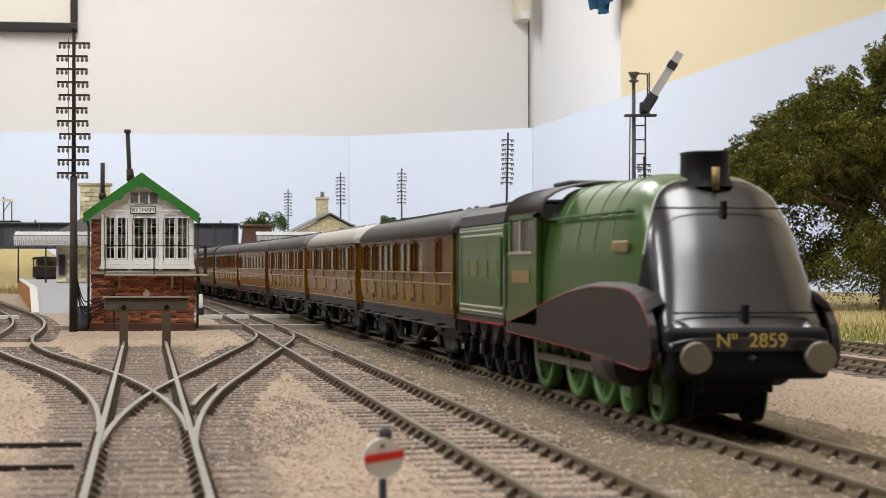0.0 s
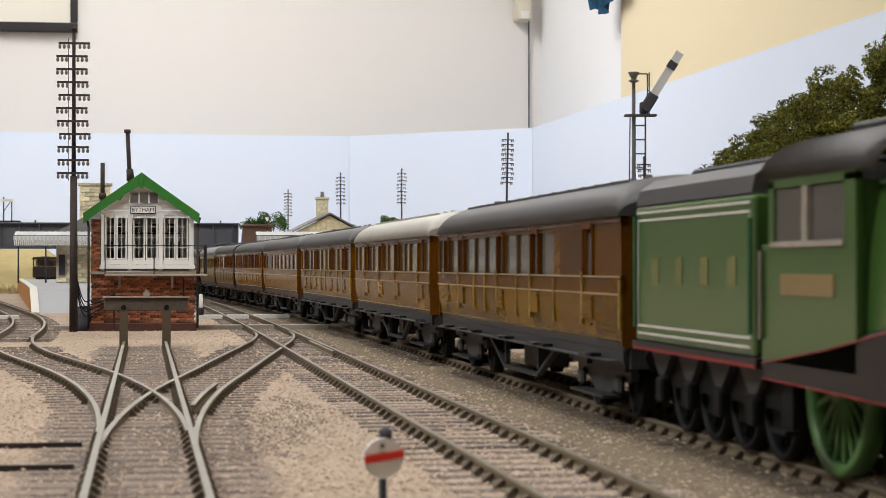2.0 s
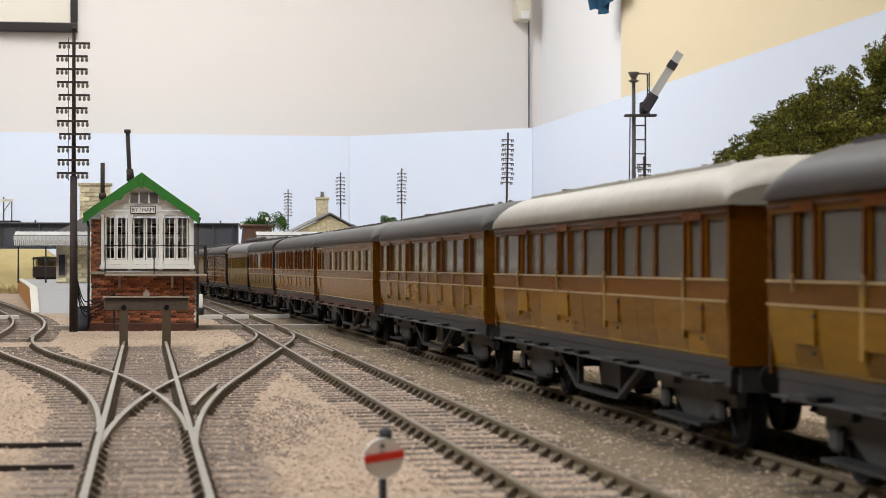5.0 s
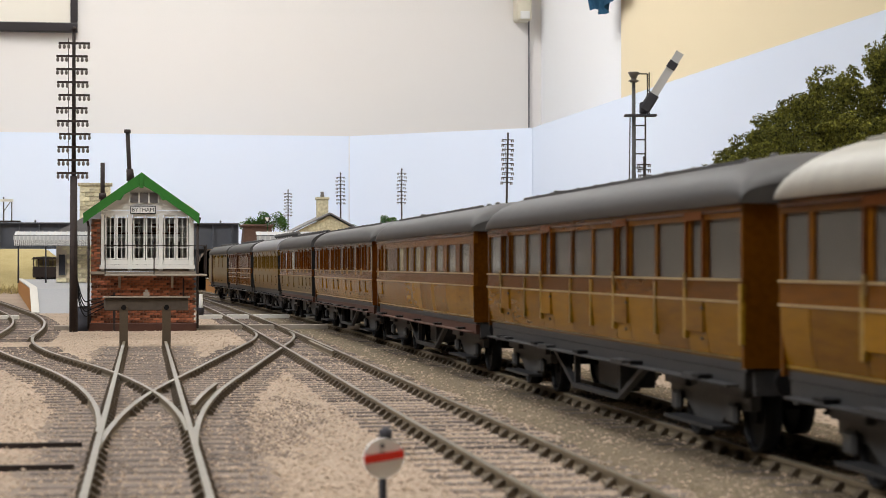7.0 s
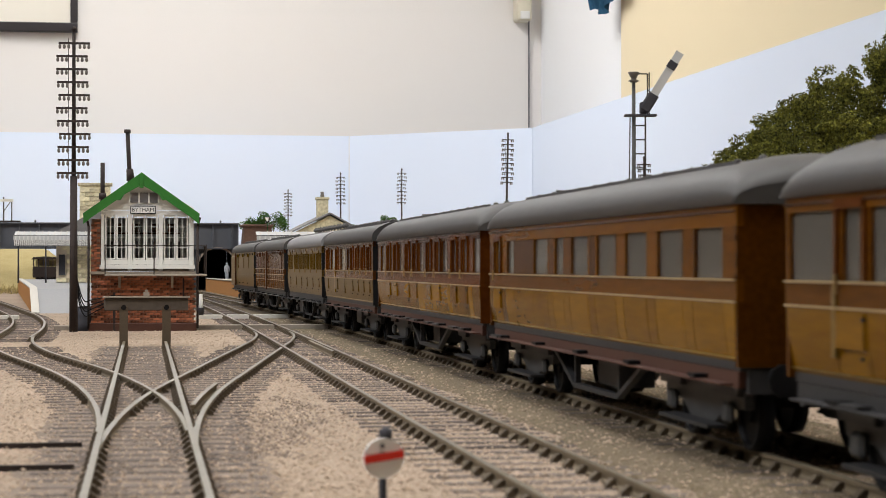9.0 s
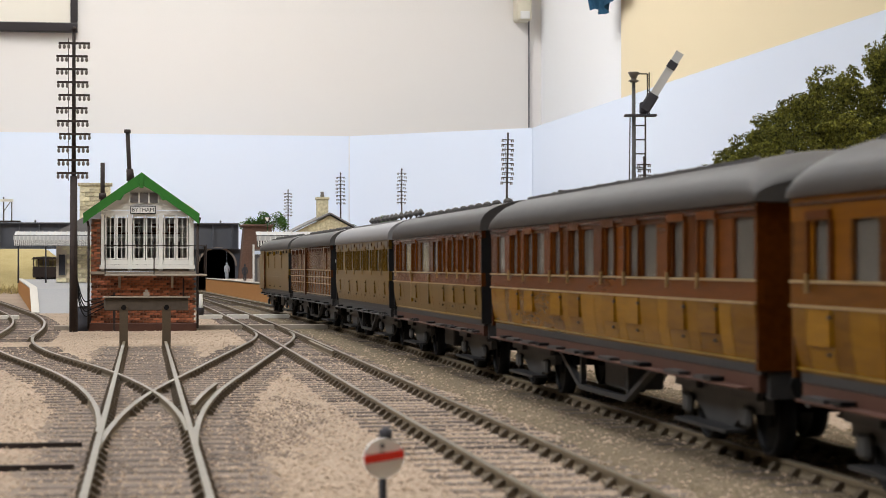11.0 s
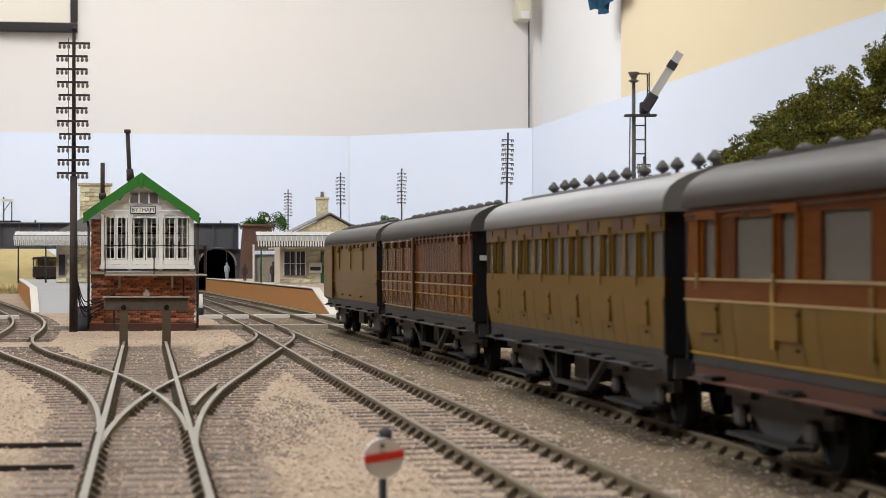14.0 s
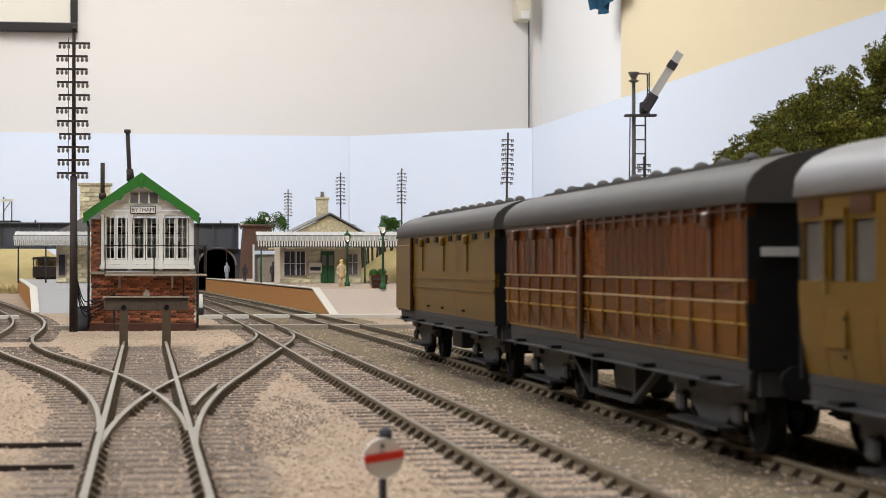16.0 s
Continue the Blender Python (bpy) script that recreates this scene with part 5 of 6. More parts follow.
telegraph_pole(-0.0343, 0.992, -0.0029, 0.1465, 11, 0.0152, 0.0064, "tall dark telegraph pole with eleven insulated crossarms")
for x, y, z0, z1, arms in ((0.2305, 3.2015, -0.0029, 0.1520, 8), (0.2654, 2.6905, -0.0029, 0.1560, 8), (0.3478, 2.6781, -0.0029, 0.1615, 9), (0.3244, 1.7714, -0.0029, 0.1500, 10), (0.400, 1.5577, -0.0029, 0.1173, 4)):
    telegraph_pole(x, y, z0, z1, arms, 0.0125 if y > 2 else 0.011, 0.0050 if y > 2 else 0.0043, "slender distant telegraph pole with many crossarms", 0.8, 1.2 if abs(x - 0.3244) < 0.001 else 0)

# ---- buffer stop at the end of the siding ----
bs = thing("buffer_stop", "weathered timber buffer stop with rail posts", "buffer stop")
part("beam", bevelled(boxes((-0.0158, 0.0178, 0.806, 0.8105, 0.0122, 0.0172)), 0.0003, 1), M["beam"], bs, "weathered dark timber beam")
part("beam_cap", boxes((-0.0164, 0.0184, 0.8052, 0.8112, 0.0173, 0.0179)), M["timber"], bs)
for x in (-0.0080, 0.0090):
    bm = slab(bmesh.new(), [(0.8040, -0.0026), (0.8075, -0.0026), (0.8058, 0.0140), (0.8040, 0.0140)], 0, x - 0.0017, x + 0.0017)
    part("rail_post", bm, M["chair"], bs)
    part("raking_rail", slab(bmesh.new(), [(0.8108, 0.0120), (0.8125, 0.0120), (0.834, -0.0026), (0.829, -0.0026)], 0, x - 0.0007, x + 0.0007), M["rail"], bs)
    part("bolt", bar((x, 0.8038, 0.0135), (x, 0.8050, 0.0135), 0.0011, None, 8), M["black"], bs)
part("lamp_bracket", boxes((-0.0002, 0.0022, 0.8065, 0.8085, 0.0180, 0.0196), (0.0004, 0.0016, 0.807, 0.808, 0.0197, 0.0206)), M["timber"], bs)

# ---- ground disc signal close to the camera ----
ds = thing("ground_signal", "white disc ground signal with a red bar", "signal", at=pose(0.0298, 0.2483, -0.0029, 0, 0, 8))
part("base", bevelled(boxes((-0.0016, 0.0016, -0.001, 0.0025, 0, 0.0035)), 0.0003, 1), M["white"], ds)
part("stem", bar((0.0002, 0.0006, 0), (0.0002, 0.0006, 0.0068), 0.0006, 0.0005, 8), M["figure"], ds)
disc = part("disc", bar((0, -0.0006, 0.0090), (0, 0.0000, 0.0090), 0.00255, None, 28), M["white"], ds)
part("bar", boxes((-0.00255, 0.00255, -0.0009, -0.00065, -0.0005, 0.0005)), M["red"], disc, "red bar across the disc", at=pose(0, 0, 0.0092, 0, -8, 0))
part("lamp_hole", bar((-0.0002, -0.0009, 0.0106), (-0.0002, -0.00065, 0.0106), 0.0003, None, 8), M["figure"], disc)
part("lamp_cap", lathe(bmesh.new(), [(0.0008, 0), (0.0009, 0.0010), (0.0004, 0.0016)], 10, (0.0007, 0.0010, 0.0112)), M["figure"], ds)

# ---- semaphore signal ----
sg = thing("semaphore_signal", "tall lattice semaphore signal with its arm raised", "signal", at=pose(0.1640, 0.6528, -0.0029, 0, 0, -8))
part("post", bar((0, 0, 0), (0, 0, 0.0965), 0.0008, 0.0006, 8), M["roof_grey"], sg, "grey square-section post")
part("finial", lathe(bmesh.new(), [(0.0008, 0), (0.0020, 0.0006), (0.0008, 0.0012), (0.0012, 0.0020), (0.0020, 0.0034), (0.0019, 0.0036)], 10, (0, 0, 0.0952)), M["insulator"], sg)
for x in (0.0006, 0.0041):
    part("ladder_rail", bar((x, 0.0016, 0), (x, 0.0014, 0.0846), 0.00028, None, 5), M["pole"], sg)
for i in range(17):
    part("ladder_rung", bar((0.0006, 0.0015, 0.004 + i * 0.0048), (0.0041, 0.0015, 0.004 + i * 0.0048), 0.00024, None, 5), M["pole"], sg)
part("platform", boxes((-0.0030, 0.0076, -0.0026, 0.0034, 0.0838, 0.0844)), M["figure"], sg)
for x, y in ((0.0072, -0.0022), (0.0072, 0.003)):
    part("guard_rail", bar((x * 0.7, y, 0.0844), (x * 0.7, y, 0.0985), 0.00024, None, 5), M["pole"], sg)
part("guard_rail", bar((0.0005, 0.003, 0.0985), (0.005, 0.003, 0.0985), 0.00024, None, 5), M["pole"], sg)
part("stay_wire", bar((-0.0022, 0, 0.0), (-0.0012, 0, 0.084), 0.00022, None, 5), M["pole"], sg)
arm = part("arm", boxes((0.003, 0.0205, -0.0026, -0.0022, -0.0014, 0.0014)), M["awning"], sg, "white-backed semaphore arm with a black band", at=pose(0.0046, 0, 0.0878, 0, -58, 0))
part("arm_band", boxes((0.0140, 0.0168, -0.0028, -0.0026, -0.00162, 0.00162)), M["figure"], arm)
part("spectacle", bevelled(boxes((-0.0028, 0.0042, -0.0028, -0.0020, -0.0019, 0.0019)), 0.0005, 1), M["figure"], arm, "dark spectacle plate")
part("lamp", bevelled(boxes((0.0020, 0.0046, -0.0016, 0.0010, 0.0846, 0.0886)), 0.0004, 1), M["figure"], sg)
part("lamp_lens", bar((0.0033, -0.0017, 0.0868), (0.0033, -0.0022, 0.0868), 0.0008, None, 10), M["red"], sg)
part("counterweight", boxes((-0.0006, 0.0034, -0.0022, -0.0016, 0.040, 0.0415)), M["figure"], sg)

# ---- platforms ----
def platform(name, label, left, right, y0, y1, ramp, face, top_material):
    """Platform whose edges are lines (x at y0, x at y1); a ramp leads down at the near end."""
    p = thing(name, label, "platform")
    zt = 0.0135

    def at(pair, y):
        return pair[0] + (pair[1] - pair[0]) * (y - y0) / (y1 - y0)
    ys = [y0, y0 + ramp] + [y0 + ramp + (y1 - y0 - ramp) * i / 8 for i in range(1, 9)]
    zs = [-0.0027] + [zt] * 9
    top, lf, rf, cp = bmesh.new(), bmesh.new(), bmesh.new(), bmesh.new()
    for ya, yb, za, zb in zip(ys, ys[1:], zs, zs[1:]):
        for bm, e0, e1, dz0, dz1 in ((top, 0.004, -0.004, 0, -0.004), ):
            bm.faces.new([bm.verts.new(q) for q in ((at(left, ya) + e0, ya, za), (at(right, ya) + e1, ya, za), (at(right, yb) + e1, yb, zb), (at(left, yb) + e0, yb, zb))])
        for bm, edge in ((lf, left), (rf, right)):
            bm.faces.new([bm.verts.new(q) for q in ((at(edge, ya), ya, -0.003), (at(edge, yb), yb, -0.003), (at(edge, yb), yb, zb - 0.0008), (at(edge, ya), ya, max(za - 0.0008, -0.0029)))])
        for edge, a, b in ((left, -0.0012, 0.0042), (right, 0.0012, -0.0042)):
            cp.faces.new([cp.verts.new(q) for q in ((at(edge, ya) + a, ya, za + 0.0003), (at(edge, yb) + a, yb, zb + 0.0003), (at(edge, yb) + b, yb, zb + 0.0003), (at(edge, ya) + b, ya, za + 0.0003))])
    for bm in (top, lf, rf, cp):
        bmesh.ops.remove_doubles(bm, verts=list(bm.verts), dist=1e-5)
        bmesh.ops.solidify(bm, geom=list(bm.faces), thickness=0.0008)
    part("surface", top, top_material, p)
    part("brick_face", lf, face, p)
    part("brick_face", rf, face, p)
    part("edging", cp, M["coping"], p, "pale stone edging")
    part("end_wall", boxes((at(left, y1), at(right, y1), y1, y1 + 0.002, -0.003, zt - 0.001)), face, p)
    return p


platform("station_platform", "station platform with orange brick face and pale edging", (0.1225, 0.0782), (0.30, 0.25), 1.300, 2.52, 0.10, M["orange"], M["platform"])
platform("station_platform", "island platform with a short ramp and grey surface", (-0.0745, -0.150), (0.022, -0.01), 1.375, 2.45, 0.09, M["orange"], M["grey_top"])

# ---- station building ----
def awning(parent, x0, x1, y0, y1, z0, z1, n):
    part("awning_roof", slab(bmesh.new(), [(y0, z1 - 0.0005), (y1, z1 + 0.004), (y1, z1 + 0.005), (y0, z1 + 0.0005)], 0, x0, x1), M["awning"], parent, "pale glazed awning roof")
    for i in range(int(n / 3)):
        x = x0 + (x1 - x0) * (i + 0.5) / int(n / 3)
        part("awning_rib", slab(bmesh.new(), [(y0 + 0.0006, z1 + 0.0006), (y1, z1 + 0.0052), (y1, z1 + 0.0057), (y0 + 0.0006, z1 + 0.0011)], 0, x - 0.0003, x + 0.0003), M["coping"], parent)
    part("fascia", boxes((x0 - 0.0004, x1 + 0.0004, y0 - 0.0012, y0, z1 - 0.0038, z1 + 0.0006)), M["awning"], parent)
    for i in range(n // 2):
        x = x0 + (x1 - x0) * (i + 0.5) / (n // 2)
        part("fascia_rib", boxes((x - 0.0004, x + 0.0004, y0 - 0.0015, y0 - 0.0012, z1 - 0.0036, z1 + 0.0005)), M["white"], parent)
    part("gutter", boxes((x0 - 0.0006, x1 + 0.0006, y0 - 0.0018, y0 - 0.0010, z1 + 0.0007, z1 + 0.0013)), M["figure"], parent)
    w = (x1 - x0) / n
    me = mesh_of("valance_board", slab(bmesh.new(), [(-w * 0.28, 0), (w * 0.28, 0), (w * 0.28, -0.0046), (0, -0.0060), (-w * 0.28, -0.0046)], 1, -0.0004, 0.0004), M["white"])
    # Dark strip behind the boards stands for the shade in their gaps.
    part("valance_backing", boxes((x0, x1, y0 + 0.0002, y0 + 0.0006, z0 + 0.001, z1 - 0.004)), M["figure"], parent)
    for i in range(n):
        piece("valance_board", me, parent, pose(x0 + w * (i + 0.5), y0 - 0.0006, z1 - 0.0038))


STONE = brick_mesh(0.0088, 0.0040, 0.0016, M["stone"], "stone")
st = thing("station_building", "stone station building with slate gable and white awning", "building")
part("wall", boxes((0.127, 0.2040, 1.871, 1.95, 0.0135, 0.0605)), M["stone_mortar"], st)
part("gable", slab(bmesh.new(), [(0.140, 0.0605), (0.2105, 0.0605), (0.1775, 0.0785)], 1, 1.905, 1.935), M["stone"], st)
for s, ex in ((-1, 0.136), (1, 0.2145)):
    part("roof_slope", slab(bmesh.new(), [(0.1775, 0.0800), (ex, 0.0598), (ex, 0.0612), (0.1775, 0.0815)], 1, 1.901, 2.03), M["slate"], st)
part("roof_rear", slab(bmesh.new(), [(0.20, 0.058), (0.30, 0.058), (0.30, 0.0592), (0.20, 0.0592)], 1, 1.875, 1.97), M["slate"], st)
chim = part("chimney", boxes((0.1695, 0.1805, 1.955, 1.966, 0.072, 0.0955)), M["stone"], st)
part("chimney_cap", bevelled(boxes((0.1683, 0.1817, 1.9538, 1.9672, 0.0956, 0.0980)), 0.0004, 1), M["stone"], chim)
part("chimney_pot", lathe(bmesh.new(), [(0.0019, 0), (0.0016, 0.004), (0.0019, 0.0055)], 10, (0.175, 1.9605, 0.0980)), M["slate"], chim)
door = part("door", bevelled(boxes((0.1655, 0.1785, 1.8690, 1.8705, 0.0137, 0.0438)), 0.0003, 1), M["darkgreen"], st, "dark green panelled double door")
for x in (0.1687, 0.1753):
    part("door_pane", boxes((x - 0.0020, x + 0.0020, 1.8683, 1.8688, 0.0302, 0.0400)), M["slate"], door)
part("door_gap", boxes((0.17185, 0.17215, 1.8684, 1.8689, 0.014, 0.0435)), M["black"], door)
for x, w, z0, z1, m in ((0.1365, 0.0055, 0.021, 0.0435, "figure"), (0.1460, 0.0045, 0.021, 0.0435, "figure"), (0.1605, 0.0060, 0.0235, 0.0330, "paper"), (0.1845, 0.0050, 0.020, 0.0365, "gold"), (0.1955, 0.0050, 0.022, 0.041, "slate")):
    part("window" if m in ("figure", "slate") else "poster", boxes((x - w, x + w, 1.8688, 1.8703, z0, z1)) if m != "gold" else boxes((x - 0.002, x + 0.0045, 1.8688, 1.8703, z0, z1)), M[m], st)
    if m in ("figure", "slate"):
        part("window_frame", boxes((x - w - 0.0006, x - w, 1.8680, 1.8700, z0, z1), (x + w, x + w + 0.0006, 1.8680, 1.8700, z0, z1), (x - 0.0003, x + 0.0003, 1.8680, 1.8687, z0, z1), (x - w, x + w, 1.8680, 1.8687, z0 + 0.011, z0 + 0.0115)), M["white"], st)
part("poster_print", boxes((0.1555, 0.1655 - 0.0002, 1.8680, 1.8687, 0.0255, 0.029)), M["figure"], st)
awning(st, 0.104, 0.245, 1.843, 1.868, 0.0462, 0.0572, 58)
for x in (0.108, 0.205, 0.243):
    part("awning_post", bar((x, 1.847, 0.0135), (x, 1.847, 0.0535), 0.0009, 0.0007, 8), M["darkgreen"], st)
    part("bracket", slab(bmesh.new(), [(x, 0.0530), (x + 0.006, 0.0530), (x + 0.0018, 0.0490), (x, 0.0450)], 1, 1.8464, 1.8476), M["darkgreen"], st)
courses(st, 0.127, 0.204, 0.0136, 0.0604, 1.8708, -1, STONE, 0.0096, 0.0045, holes=[(0.165, 0.179, 0.01, 0.044), (0.130, 0.1515, 0.019, 0.045), (0.154, 0.1665, 0.022, 0.0335), (0.182, 0.2015, 0.02, 0.042)])

# covered shelter with an arched front beside the bridge pier
sh = thing("arched_shelter", "grey arched timber shelter on the platform", "shelter")
part("panel", slab(bmesh.new(), [(0.1130, 0.0135), (0.1560 - 0.0075, 0.0135), (0.1560 - 0.0075, 0.0470), (0.1130, 0.0470)], 1, 2.06, 2.064), M["slate"], sh)
arch = [(0.1165 + 0.0285 * i / 12, 0.0135 + 0.0245 + 0.0060 * math.sin(math.pi * i / 12)) for i in range(13)]
part("arch_panel", slab(bmesh.new(), [(0.1165, 0.0137)] + arch + [(0.145, 0.0137)], 1, 2.057, 2.0598), M["timber"], sh)
part("fascia", boxes((0.112, 0.150, 2.054, 2.0565, 0.0418, 0.0455)), M["sky"], sh)
for x in (0.1122, 0.1498):
    part("post", boxes((x - 0.0009, x + 0.0009, 2.052, 2.0565, 0.0135, 0.052)), M["white"], sh)

# ---- the opposite station building, chimney and awning ----
s2 = thing("station_building", "second stone station building with tall chimney and awning", "building")
part("wall", boxes((-0.085, -0.040, 1.975, 2.05, 0.0137, 0.062)), M["stone_mortar"], s2)
part("roof_slope", slab(bmesh.new(), [(-0.090, 0.061), (-0.036, 0.061), (-0.036, 0.086), (-0.055, 0.080)], 1, 1.98, 2.05), M["slate"], s2)
part("chimney_stack", boxes((-0.0640, -0.0335, 2.022, 2.035, 0.062, 0.1105)), M["stone"], s2)
part("chimney_cap", bevelled(boxes((-0.0660, -0.0315, 2.020, 2.037, 0.1106, 0.1135)), 0.0004, 1), M["stone"], s2)
courses(s2, -0.085, -0.040, 0.0138, 0.050, 1.9748, -1, STONE, 0.0096, 0.0045, holes=[(-0.083, -0.075, 0.02, 0.042)])
courses(s2, -0.064, -0.034, 0.086, 0.1105, 2.0216, -1, STONE, 0.0096, 0.0045)
part("window", boxes((-0.0825, -0.0765, 1.9725, 1.974, 0.021, 0.041)), M["figure"], s2)
awning(s2, -0.124, -0.048, 1.948, 1.973, 0.048, 0.0585, 40)
for x in (-0.12, -0.094, -0.05):
    part("awning_post", bar((x, 1.952, 0.0135), (x, 1.952, 0.055), 0.0009, 0.0007, 8), M["figure"], s2)

# ---- plate girder bridge, tunnel mouth and brick pier ----
br = thing("girder_bridge", "blue-grey plate girder bridge over the tracks", "bridge")
part("girder", boxes((-0.42, 0.1235, 2.625, 2.632, 0.0535, 0.0846)), M["girder"], br)
part("top_flange", boxes((-0.42, 0.1235, 2.616, 2.640, 0.0847, 0.0862)), M["girder"], br)
part("bottom_flange", boxes((-0.42, 0.1235, 2.616, 2.640, 0.0520, 0.0534)), M["girder"], br)
for i in range(22):
    part("web_stiffener", boxes((-0.41 + i * 0.025 - 0.0007, -0.41 + i * 0.025 + 0.0007, 2.618, 2.6248, 0.0535, 0.0846)), M["girder"], br)
for i in range(7):
    part("parapet_knob", lathe(bmesh.new(), [(0.0008, 0), (0.0014, 0.002), (0.0004, 0.0036)], 8, (-0.38 + i * 0.08, 2.628, 0.0862)), M["girder"], br)
pier = thing("bridge_pier", "red-brown brick bridge pier with stone cap", "pier")
part("shaft", slab(bmesh.new(), [(0.1215, 0.0), (0.1640, 0.0), (0.1640, 0.0805), (0.1290, 0.0805)], 1, 2.57, 2.63), M["pier_brick"], pier)
part("cap", bevelled(boxes((0.1255, 0.1660, 2.565, 2.635, 0.0806, 0.0835)), 0.0005, 1), M["pier_brick"], pier)
ab = thing("tunnel_portal", "grey stone tunnel mouth under the bridge", "portal")
ring = [(0.0955 + 0.0240 * math.cos(math.pi * i / 14), 0.030 + 0.0225 * math.sin(math.pi * i / 14)) for i in range(15)]
part("portal_wall", slab(bmesh.new(), [(0.0600, -0.003), (0.0715, -0.003)] + ring[::-1] + [(0.1195, -0.003), (0.1270, -0.003), (0.1270, 0.0518), (0.0600, 0.0518)], 1, 2.628, 2.640), M["girder"], ab)
ring2 = [(0.0955 + 0.0262 * math.cos(math.pi * i / 14), 0.030 + 0.0248 * math.sin(math.pi * i / 14)) for i in range(15)]
for (a, b), (c, d), (e2, f2), (g2, h2) in zip(ring, ring[1:], ring2[1:], ring2):
    part("arch_stone", slab(bmesh.new(), [(a, b), (c, d), (e2, f2), (g2, h2)], 1, 2.624, 2.6278), M["platform"], ab)
part("tunnel_lining", boxes((0.0690, 0.0700, 2.641, 2.95, -0.003, 0.058), (0.1215, 0.1225, 2.641, 2.95, -0.003, 0.058), (0.0701, 0.1214, 2.641, 2.95, 0.0555, 0.058), (0.0701, 0.1214, 2.95, 2.953, -0.003, 0.058)), M["black"], ab)
part("abutment", boxes((0.012, 0.0598, 2.60, 2.66, -0.003, 0.0518)), M["pier_brick"], ab, "red-brown brick abutment")

# ---- lamps, planter, figures, van, mast, fence ----
def platform_lamp(x, y, h, label):
    l = thing("platform_lamp", label, "lamp", "platform lamps", at=pose(x, y, 0.0135))
    part("base", lathe(bmesh.new(), [(0.0024, 0), (0.0024, 0.003), (0.0016, 0.0042), (0.0013, 0.010), (0.0015, 0.0104)], 12), M["darkgreen"], l)
    part("column", lathe(bmesh.new(), [(0.0010, 0.0104), (0.0007, h - 0.012), (0.0010, h - 0.0118), (0.0007, h - 0.0105)], 10), M["darkgreen"], l)
    part("ladder_bar", bar((-0.0032, 0, h - 0.0125), (0.0032, 0, h - 0.0125), 0.0003, None, 6), M["darkgreen"], l)
    part("lantern", lathe(bmesh.new(), [(0.0014, h - 0.0105), (0.0030, h - 0.0038), (0.0030, h - 0.0036)], 8), M["glass"], l, "clear tapered lantern glass")
    part("lantern_cap", lathe(bmesh.new(), [(0.0034, h - 0.0035), (0.0014, h - 0.0012), (0.0008, h - 0.0008), (0.0009, h), (0.0002, h + 0.0012)], 8), M["darkgreen"], l)


platform_lamp(0.1627, 1.5936, 0.0445, "green cast-iron platform lamp with glass lantern")
platform_lamp(0.1678, 1.3950, 0.0480, "green cast-iron platform lamp with glass lantern")
platform_lamp(0.138, 2.24, 0.075, "tall distant platform lamp beside the pier")


def leaves(count, blobs, size, seed, flat=1.0):
    """Small bent leaves scattered through lumpy clumps: (centre, radius)."""
    r = np.random.RandomState(seed)
    weight = np.array([b[1] ** 2 for b in blobs])
    pick = r.choice(len(blobs), count, p=weight / weight.sum())
    d = r.normal(size=(count, 3))
    d /= np.linalg.norm(d, axis=1)[:, None]
    rad = np.array([b[1] for b in blobs])[pick] * (0.55 + 0.5 * r.rand(count) ** 0.7)
    c = np.array([b[0] for b in blobs])[pick] + d * rad[:, None] * np.array([1, 1, flat])
    u = d + r.normal(size=(count, 3)) * 0.7
    u /= np.linalg.norm(u, axis=1)[:, None]
    w = np.cross(u, r.normal(size=(count, 3)))
    w /= np.linalg.norm(w, axis=1)[:, None]
    v = np.cross(u, w)
    s = size * (0.55 + 0.8 * r.rand(count))[:, None]
    quad = np.stack([c - w * s, c - v * s * 0.7 + u * s * 0.35, c + w * s, c + v * s * 0.7 + u * s * 0.35], 1)
    me = bpy.data.meshes.new("crown")
    me.from_pydata(quad.reshape(-1, 3).tolist(), [], (np.arange(count)[:, None] * 4 + np.arange(4)).tolist())
    return me


pl = thing("planter", "square brown timber planter with green plants", "planter")
part("tub", slab(bmesh.new(), [(0.1655, 0.0135), (0.1755, 0.0135), (0.1768, 0.0232), (0.1642, 0.0232)], 1, 1.4402, 1.4518), M["teak_dark"], pl)
for z in (0.0165, 0.0200):
    part("hoop", boxes((0.1640, 0.1770, 1.4394, 1.4400, z, z + 0.0008)), M["figure"], pl)
me = leaves(500, [((0.170 + dx, 1.446 + dy, 0.0245), 0.0032) for dx in (-0.003, 0.003) for dy in (-0.003, 0.003)], 0.0008, 4)
me.materials.append(M["bush"])
new("foliage", me).parent = pl


